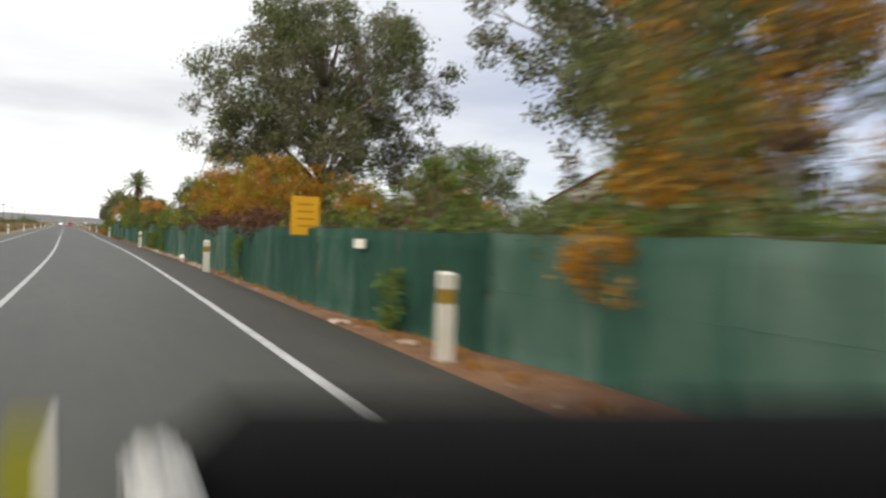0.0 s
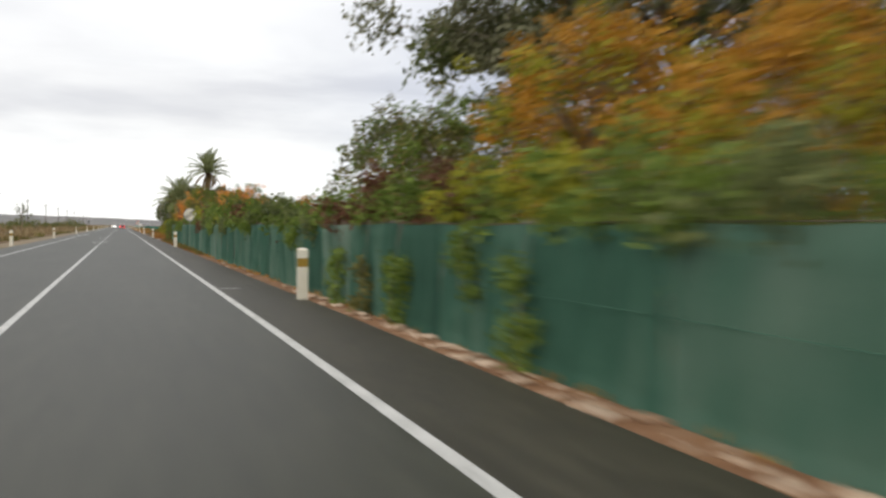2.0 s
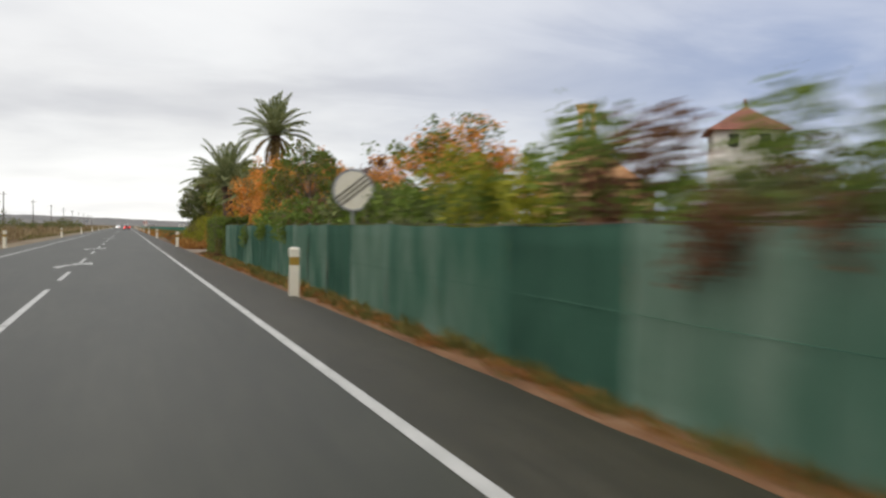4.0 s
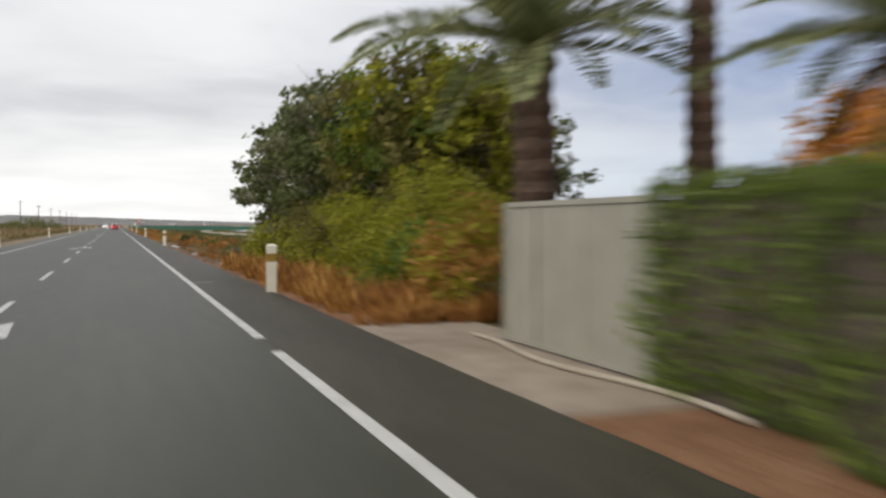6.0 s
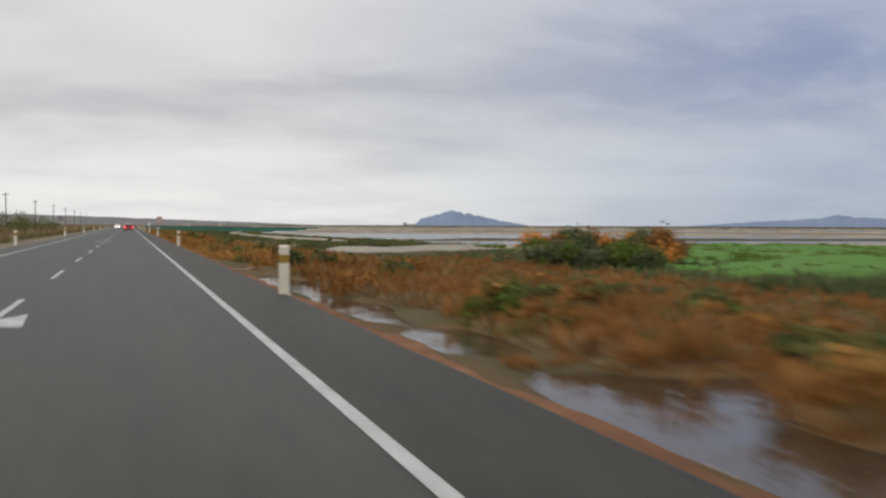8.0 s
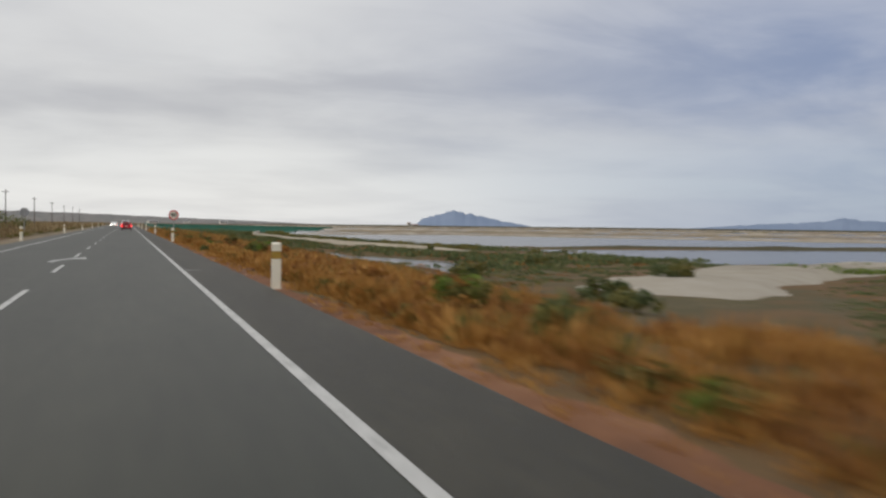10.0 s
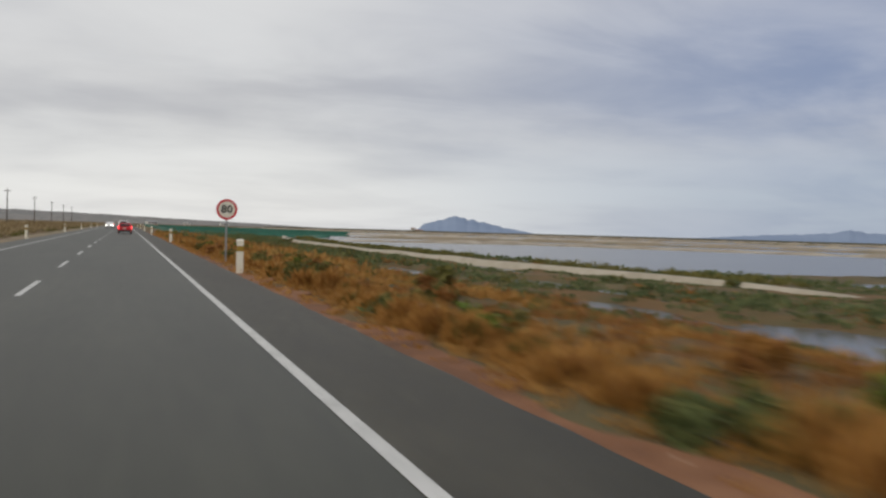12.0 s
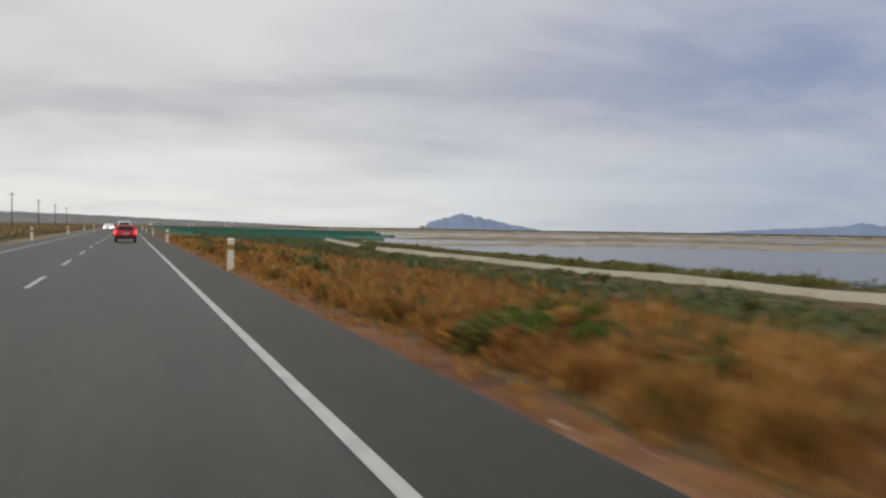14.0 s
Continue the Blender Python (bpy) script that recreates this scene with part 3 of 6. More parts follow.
skyline("backdrop_shore", 1700, [(8, 0.03), (15, 0.06), (22, 0.05), (30, 0.07), (45, 0.07), (70, 0.07)], M_FARLAND, "flat dark far shore of the salt pans", az_jit=0.3, seed=11, low=-3)

# ---- roadside delineators, signs ----


def delineator(y, s, amber=True):
    root = thing("delineator_post", road_x(y) + s, y, -0.05, "white plastic delineator post with reflector band", "road post", "delineator posts")
    d, w = 0.055, 0.115

    def prism(bm, z0, z1, grow=0.0, slope=0.0):
        ring = [(-w, -d), (w, -d), (w, 0), (w * 0.7, d), (-w * 0.7, d), (-w, 0)]
        k = 1 + grow
        a = [bm.verts.new((px * k, py * k, z0)) for px, py in ring]
        b = [bm.verts.new((px * k, py * k, z1 + slope * (py / d))) for px, py in ring]
        for i in range(6):
            bm.faces.new((a[i], a[(i + 1) % 6], b[(i + 1) % 6], b[i]))
        bm.faces.new(a[::-1])
        bm.faces.new(b)
        return bm

    part("shaft", prism(bmesh.new(), 0, 0.76), M_WHITE, root)
    part("reflector_band", prism(bmesh.new(), 0.76, 0.95, -0.05), M_BLACKBAND if not amber else M_AMBER, root, "brown reflector band")
    part("cap", prism(bmesh.new(), 0.95, 1.15, 0.0, 0.02), M_WHITE, root)
    return root


for y, s in ((10.6, 1.85), (32.8, 1.49), (66.75, 1.43), (116.7, 1.47), (166.95, 1.46), (216.3, 1.5), (266.4, 1.67), (322.15, 1.77), (371.2, 1.78), (421.1, 1.55), (471.1, 1.55), (521, 1.55), (571, 1.55)):
    delineator(y, s + 0.045)
for y in (16, 66, 118, 161, 216, 268, 322, 374, 425, 475, 525, 575):
    r = delineator(y, -9.6)
    r.matrix_world = pose(road_x(y) - 9.6, y, -0.05, 0, 0, 180)


def disc(bm, r, y, depth, sides=40):
    bmesh.ops.create_cone(bm, cap_ends=True, segments=sides, radius1=r, radius2=r, depth=depth, matrix=pose(0, y, 0, 90))
    return bm


def ring(bm, r0, r1, y0, y1, sides=40):
    v = [[bm.verts.new((r * math.cos(k * math.tau / sides), y, r * math.sin(k * math.tau / sides))) for k in range(sides)] for r, y in ((r0, y0), (r1, y0), (r1, y1), (r0, y1))]
    for a in range(4):
        for k in range(sides):
            bm.faces.new((v[a][k], v[a][(k + 1) % sides], v[(a + 1) % 4][(k + 1) % sides], v[(a + 1) % 4][k]))
    return bm


def text_mesh(name, text, size, mat, parent, y, bold=0.012):
    cu = bpy.data.curves.new(name, "FONT")
    cu.body, cu.size, cu.extrude, cu.offset = text, size, 0.002, bold
    cu.align_x, cu.align_y = "CENTER", "CENTER"
    tmp = bpy.data.objects.new(name, cu)
    scene.collection.objects.link(tmp)
    me = bpy.data.meshes.new_from_object(tmp.evaluated_get(bpy.context.evaluated_depsgraph_get()))
    bpy.data.objects.remove(tmp)
    me.materials.append(mat)
    me.transform(pose(0, 0, 0, 90))
    ob = new(name, me)
    ob.parent = parent
    ob.matrix_basis = pose(0, y, 0)
    return ob


def speed_sign(x, y, text):
    root = thing("speed_limit_sign", x, y, -0.1, "round red-rimmed speed limit sign 80 on a steel post", "road sign")
    bm = bmesh.new()
    box(bm, -0.04, 0.04, 0.02, 0.06, 0, 2.75, 0.008)
    part("post", bm, M_STEEL, root)
    c = 2.36
    plate = part("plate", disc(bmesh.new(), 0.45, 0.0, 0.012), M_WHITE, root, "white round plate")
    plate.matrix_basis = pose(0, 0, c)
    part("rim", ring(bmesh.new(), 0.355, 0.452, -0.012, 0.010), M_RED, plate, "red rim")
    for k, digit in enumerate(text):
        text_mesh("numeral", digit, 0.46, M_BLACK, plate, -0.012).location.x = 0.25 * (k - (len(text) - 1) / 2)
    return root


speed_sign(2.34, 331.7, "80")


def back_sign(x, y, zc, rz, label, r=0.45, band=False):
    root = thing("round_sign", x, y, -0.1, label, "road sign")
    bm = bmesh.new()
    box(bm, -0.035, 0.035, 0.02, 0.05, 0, zc + 0.3, 0.006)
    part("post", bm, M_STEEL, root)
    plate = part("plate", disc(bmesh.new(), r, 0.0, 0.012), M_GREYSIGN if not band else M_WHITE, root)
    plate.matrix_basis = pose(0, 0, zc + 0.1)
    part("rim", ring(bmesh.new(), r - 0.04, r + 0.004, -0.012, 0.012), M_GREYSIGN, plate)
    if band:
        bm = bmesh.new()
        for k in (-0.09, 0.0, 0.09):
            box(bm, -r * 0.9, r * 0.9, -0.012, -0.007, k - 0.022, k + 0.022)
        bars = part("diagonal_stripes", bm, M_BLACKBAND, plate)
        bars.matrix_basis = pose(0, 0, 0, 0, -38, 0)
    root.matrix_world = pose(x, y, -0.1, 0, 0, rz)
    return root


back_sign(2.42, 114.75, 2.38, 0, "grey and white round end-of-limit sign on a post", band=True)
back_sign(-11.7, 345.7, 2.42, 180, "grey back of a round road sign", r=0.45)
back_sign(-11.7, 92.0, 2.42, 180, "grey back of a round road sign", r=0.45)


def yellow_sign(x, y):
    root = thing("yellow_notice_sign", x, y, 0, "yellow rectangular notice board with lines of black print", "sign")
    bm = bmesh.new()
    box(bm, -0.32, 0.32, -0.01, 0.01, 1.48, 2.34, 0.006)
    board = part("board", bm, M_YELLOW, root)
    for z, w in ((2.16, 0.40), (2.00, 0.36), (1.84, 0.40), (1.68, 0.30)):
        bm = bmesh.new()
        box(bm, -w / 2, w / 2, -0.014, -0.0115, z - 0.016, z + 0.016)
        part("print_line", bm, M_PRINT, board)
    for k in (0.27,):
        bm = bmesh.new()
        box(bm, k - 0.018, k + 0.018, 0.012, 0.04, 0, 2.3, 0.004)
        part("post", bm, M_STEEL, root)
    return root


yellow_sign(1.53, 19.7)
root = thing("white_notice_plate", 1.90, 16.3, 0, "small white notice plate fixed to the fence", "sign", rz=78)
bm = bmesh.new()
box(bm, -0.28, 0.28, -0.012, 0.004, 1.29, 1.46, 0.004)
plate = part("plate", bm, M_WHITE, root)
root.matrix_world = pose(road_x(15.8) + fence_s(15.8) - 0.09, 15.8, 0, 0, 0, -88)

# ---- the green cloth fence ----
FENCE_END = 143.0
fence = thing("garden_fence", 0, 0, 0, "long fence of dark green shade cloth on posts", "fence")
rng = random.Random(11)
y = -30.0
while y < FENCE_END - 0.2:
    y1 = min(FENCE_END, y + rng.choice((2.4, 2.6, 2.9)))
    top0 = 1.65 + 0.05 * noise.noise((y * 0.2, 1, 1))
    top1 = 1.65 + 0.05 * noise.noise((y1 * 0.2, 1, 1))
    bm = bmesh.new()
    nyy, nzz = 26, 7
    ph = rng.random() * 9
    amp = rng.uniform(0.04, 0.09)
    cols = []
    for i in range(nyy + 1):
        u = i / nyy
        yy = y + (y1 - y) * u
        sag = 0.05 * math.sin(math.pi * u) * rng.uniform(0.7, 1.3)
        col = []
        for k in range(nzz + 1):
            v = k / nzz
            fold = amp * (noise.noise((yy * 3.2, v * 0.8, ph)) + 0.7 * noise.noise((yy * 7.5, v * 0.6, ph + 4))) * math.sin(math.pi * min(1, max(0, u))) ** 0.4
            slack = 0.05 * noise.noise((yy * 0.9, v * 2.2, ph + 8)) * math.sin(math.pi * v)
            col.append(bm.verts.new((road_x(yy) + fence_s(yy) + fold + slack, yy, -0.06 + v * ((top0 * (1 - u) + top1 * u) - sag * 0.5 + 0.06))))
        cols.append(col)
    for a, b in zip(cols, cols[1:]):
        for k in range(nzz):
            bm.faces.new((a[k], b[k], b[k + 1], a[k + 1]))
    bmesh.ops.solidify(bm, geom=bm.faces[:], thickness=0.004)
    part("cloth_panel", bm, M_CLOTH, fence, smooth=True)
    bm = bmesh.new()
    cyl(bm, road_x(y) + fence_s(y) + 0.05, y, -0.1, top0 + 0.04, 0.024, 8)
    part("post", bm, M_STEEL, fence)
    y = y1
bm = bmesh.new()
ys = np.arange(-30, FENCE_END + 0.1, 4.0)
tube(bm, [(road_x(v) + fence_s(v) + 0.012, v, 1.655 + 0.05 * noise.noise((v * 0.2, 1, 1))) for v in ys], [0.006] * len(ys), 6)
part("top_wire", bm, M_POLEWOOD, fence)
bm = bmesh.new()
tube(bm, [(road_x(v) + fence_s(v) - 0.045, v, 0.86 + 0.03 * noise.noise((v * 0.3, 1, 5))) for v in ys], [0.004] * len(ys), 6)
part("middle_wire", bm, M_CLOTH, fence)

# ---- the gate by the drive ----
gate = thing("sheet_metal_gate", 3.1, 155.2, 0, "pale grey sheet-metal sliding gate between hedges", "gate")
for i in range(12):
    a = -1.85 + i * 3.7 / 12
    bm = bmesh.new()
    box(bm, -0.012 if i % 2 else 0.0, 0.012 if i % 2 else 0.02, a, a + 3.7 / 12, 0.07, 1.80)
    part("sheet_strip", bm, M_GATE, gate)
for a, b, c, d in ((-1.9, 1.9, 1.80, 1.87), (-1.9, 1.9, 0.02, 0.09)):
    bm = bmesh.new()
    box(bm, -0.03, 0.04, a, b, c, d, 0.006)
    part("rail", bm, M_GATE, gate)
for a in (-1.9, 0.9, 1.84):
    bm = bmesh.new()
    box(bm, -0.035, 0.045, a, a + 0.06, 0.02, 1.86, 0.006)
    part("upright", bm, M_GATE, gate)
bm = bmesh.new()
box(bm, 1.55, 3.6, 152.4, 159.6, -0.02, -0.008)
bmesh.ops.subdivide_edges(bm, edges=bm.edges[:], cuts=6)
tagged(part("drive", bm, M_CONCRETE), "pale concrete drive crossing to the gate", "drive", kind="structure")
# drain pipe lying along the gate
bm = bmesh.new()
tube(bm, [(2.75 + 0.12 * math.sin(k * 0.7), 151.6 + k * 0.5, 0.03) for k in range(13)], [0.03] * 13, 8)
tagged(part("hose", bm, M_SAND), "pale hose lying on the ground before the gate", "hose")

# ---- plants ----


def shrub(name, x, y, z0, w, d, h, mats, label, category="shrub", group="", seed=0, per=170, size=0.085, stems=True, lumps=9, droop=0.0):
    rg = np.random.default_rng(seed)
    root = thing(name, x, y, z0, label, category, group)
    blobs = []
    for i in range(lumps):
        a, r = rg.uniform(0, math.tau), math.sqrt(rg.uniform(0.0, 1.0)) * 0.92
        r0 = min(w, d, h) * rg.uniform(0.13, 0.34)
        zc = h * rg.uniform(0.25, 0.82) * (1 - 0.35 * r)
        blobs.append((w / 2 * r * math.cos(a), d / 2 * r * math.sin(a), max(r0 * 0.7, zc), r0, r0 * 0.9))
    if stems:
        bm = bmesh.new()
        for b in blobs[:6]:
            tube(bm, [(b[0] * 0.1, b[1] * 0.1, -0.05), (b[0] * 0.5, b[1] * 0.5, b[2] * 0.5), (b[0], b[1], b[2])], [0.035 * h / 2, 0.022 * h / 2, 0.008], 6)
        part("stem", bm, M_BARK, root)
    k = len(mats)
    for j, mt in enumerate(mats):
        bl = blobs[j::k]
        if bl:
            c, a, b = leaf_cloud(rg, bl, per * (0.5 / max(0.2, min(w, d, h) * 0.3)) ** 0.3, size, droop)
            c[:, 2] = np.maximum(c[:, 2], 0.03)
            quads("foliage", c, a, b, mt, root)
    return root


def tree(name, x, y, z0, height, crown_r, trunk_r, mats, label, seed, clumps=40, per=60, size=0.16, crown_low=0.35, flat=0.8, lean=(0, 0), puff=(0.14, 0.26), ragged=0.25, full=0.6, lobes=()):
    """Tapered trunk, limbs that fork to every clump, and a crown of leaf clumps with gaps between."""
    rg = np.random.default_rng(seed)
    root = thing(name, x, y, z0, label, "tree")
    bm = bmesh.new()
    fork = height * crown_low
    top = Vector((lean[0], lean[1], height * 0.8))
    spine = [Vector((lean[0] * f * f, lean[1] * f * f, -0.1 + f * (height * 0.8 + 0.1))) + Vector((0.25 * math.sin(f * 5 + seed), 0.25 * math.cos(f * 4 + seed), 0)) * f for f in (0, 1 / 6, 1 / 3, 0.5, 2 / 3, 5 / 6, 1)]
    tube(bm, spine, [trunk_r * (1.15 - 0.9 * f) for f in (0, 1 / 6, 1 / 3, 0.5, 2 / 3, 5 / 6, 1)], 10)
    part("trunk", bm, M_BARK, root, smooth=True)
    blobs = []
    limbs = bmesh.new()
    for i in range(clumps):
        a = i * 2.399963 + rg.uniform(-0.3, 0.3)
        f = (i + 0.5) / clumps
        zc = fork + (height - fork) * (0.10 + 0.88 * f ** 0.9) + rg.uniform(-0.4, 0.4)
        prof = math.sin(math.pi * min(1, max(0.08, (zc - fork * 0.85) / (height * 1.02 - fork * 0.85)))) ** full
        r = crown_r * prof * rg.uniform(0.45, 1.02) * (1 + ragged * noise.noise((math.cos(a) * 1.6, math.sin(a) * 1.6, zc * 6.0 / height + seed)))
        r0 = crown_r * rg.uniform(*puff)
        c = Vector((r * math.cos(a) + lean[0], r * math.sin(a) + lean[1], zc))
        blobs.append((c.x, c.y, c.z, r0, r0 * flat))
        s = spine[min(6, max(2, int(6 * (zc * 0.72) / (height * 0.8))))]
        mid = s.lerp(c, 0.55) + Vector((0, 0, 0.06 * height * rg.uniform(-0.3, 0.6)))
        tube(limbs, [s, mid, c], [trunk_r * 0.26, trunk_r * 0.15, trunk_r * 0.05], 5)
        for q in range(3):
            e = c + Vector(rg.normal(size=3)) * r0 * 0.8
            tube(limbs, [mid.lerp(c, 0.6), e], [trunk_r * 0.07, trunk_r * 0.02], 4)
            if rg.random() < 0.75:
                blobs.append((e.x, e.y, e.z, r0 * 0.55, r0 * 0.45))
    for lx, ly, lz, lr in lobes:
        c = Vector((lx, ly, lz))
        tube(limbs, [spine[2], spine[2].lerp(c, 0.5) + Vector((0, 0, 0.4)), c], [trunk_r * 0.3, trunk_r * 0.18, trunk_r * 0.06], 5)
        for q in range(9):
            e = c + Vector(rg.normal(size=3)) * lr * 0.5
            tube(limbs, [c, e], [trunk_r * 0.07, trunk_r * 0.02], 4)
            blobs.append((e.x, e.y, e.z, lr * 0.5, lr * 0.4))
    part("branching", limbs, M_BARK, root, smooth=True)
    k = len(mats)
    for j, mt in enumerate(mats):
        c, a, b = leaf_cloud(rg, blobs[j::k], per, size, 0.35)
        quads("crown", c, a, b, mt, root)
    return root


def palm(name, x, y, z0, trunk_h, trunk_r, fronds, length, label, seed, dead=10, skirt=0.0):
    rg = np.random.default_rng(seed)
    root = thing(name, x, y, z0, label, "palm tree")
    bm = bmesh.new()
    n = max(6, int(trunk_h / 0.16))
    pts, rad = [], []
    for i in range(n + 1):
        f = i / n
        pts.append((0.15 * math.sin(f * 2.2 + seed) * f, 0.10 * math.sin(f * 3 + seed) * f, -0.1 + f * (trunk_h + 0.1)))
        rad.append(trunk_r * (1.12 - 0.2 * f) * (1.0 + (0.10 if i % 2 else -0.07)) * (1 + 0.35 * smooth(0.88, 1.0, f)))
    tube(bm, pts, rad, 12)
    part("trunk", bm, M_PALMBARK, root, smooth=False)
    head = Vector(pts[-1])
    for group_i in range(fronds + dead):
        dry = group_i >= fronds
        az = group_i * 2.399963 + rg.uniform(-0.25, 0.25)
        rise = rg.uniform(-65, -20) if dry else (84 - 78 * ((group_i % fronds) / fronds) ** 0.9 + rg.uniform(-8, 8))
        ln = length * (rg.uniform(0.55, 0.8) if dry else rg.uniform(0.85, 1.08))
        p, d = head.copy(), Vector((math.cos(az) * math.cos(radians(rise)), math.sin(az) * math.cos(radians(rise)), math.sin(radians(rise))))
        spine = [p.copy()]
        segs = 12
        for s in range(segs):
            p = p + d * (ln / segs)
            spine.append(p.copy())
            d = (d + Vector((0, 0, -0.055 - 0.06 * s / segs))).normalized()
        cs, al, ac = [], [], []
        for s in range(1, segs + 1):
            t = (spine[s] - spine[s - 1]).normalized()
            sidev = t.cross(Vector((0, 0, 1)))
            sidev = sidev.normalized() if sidev.length > 1e-3 else Vector((1, 0, 0))
            upv = sidev.cross(t)
            for half in (0.12, 0.37, 0.62, 0.87):
                base = spine[s - 1].lerp(spine[s], half)
                f = (s - 1 + half) / segs
                ll = length * 0.17 * math.sin(math.pi * (0.12 + 0.83 * f)) ** 0.7
                for sg in (-1, 1):
                    a = (sidev * sg * 0.80 + t * 0.62 + upv * 0.28 + Vector(rg.normal(size=3)) * 0.07).normalized()
                    cs.append(base + a * ll * 0.5)
                    al.append(a * ll * 0.5)
                    ac.append(t.cross(a).cross(a).normalized() * 0.034 * (0.5 + length / 6))
            cs.append((spine[s - 1] + spine[s]) / 2)
            al.append((spine[s] - spine[s - 1]) * 0.55)
            ac.append(sidev * 0.03)
        quads("dry_frond" if dry else "frond", np.array(cs), np.array(al), np.array(ac), M_PALMDRY if dry else M_PALM, root)
    return root


EUC, DARK, GREEN = [M_EUC, M_EUC, M_DARKLEAF], [M_DARKLEAF, M_DARKLEAF, M_EUC], [M_GREENLEAF, M_EUC]
tree("eucalyptus_tree", 16.4, 74.5, 0, 20.5, 10.0, 0.5, EUC, "tall grey-green eucalyptus with a broad open crown", 3, clumps=112, per=230, size=0.14, crown_low=0.23, puff=(0.095, 0.175), ragged=0.7, full=0.36, lobes=((-7.8, 2.0, 8.2, 2.3), (-7.4, -1.0, 11.4, 2.3), (-6.0, 0.5, 6.8, 1.8), (8.4, -2.0, 8.6, 2.0)))
tree("eucalyptus_tree", 24.0, 37.5, 0, 17.5, 8.5, 0.45, EUC, "tall eucalyptus with hanging grey-green clumps behind the fence", 8, clumps=90, per=230, size=0.14, crown_low=0.38, puff=(0.09, 0.17), ragged=0.8)
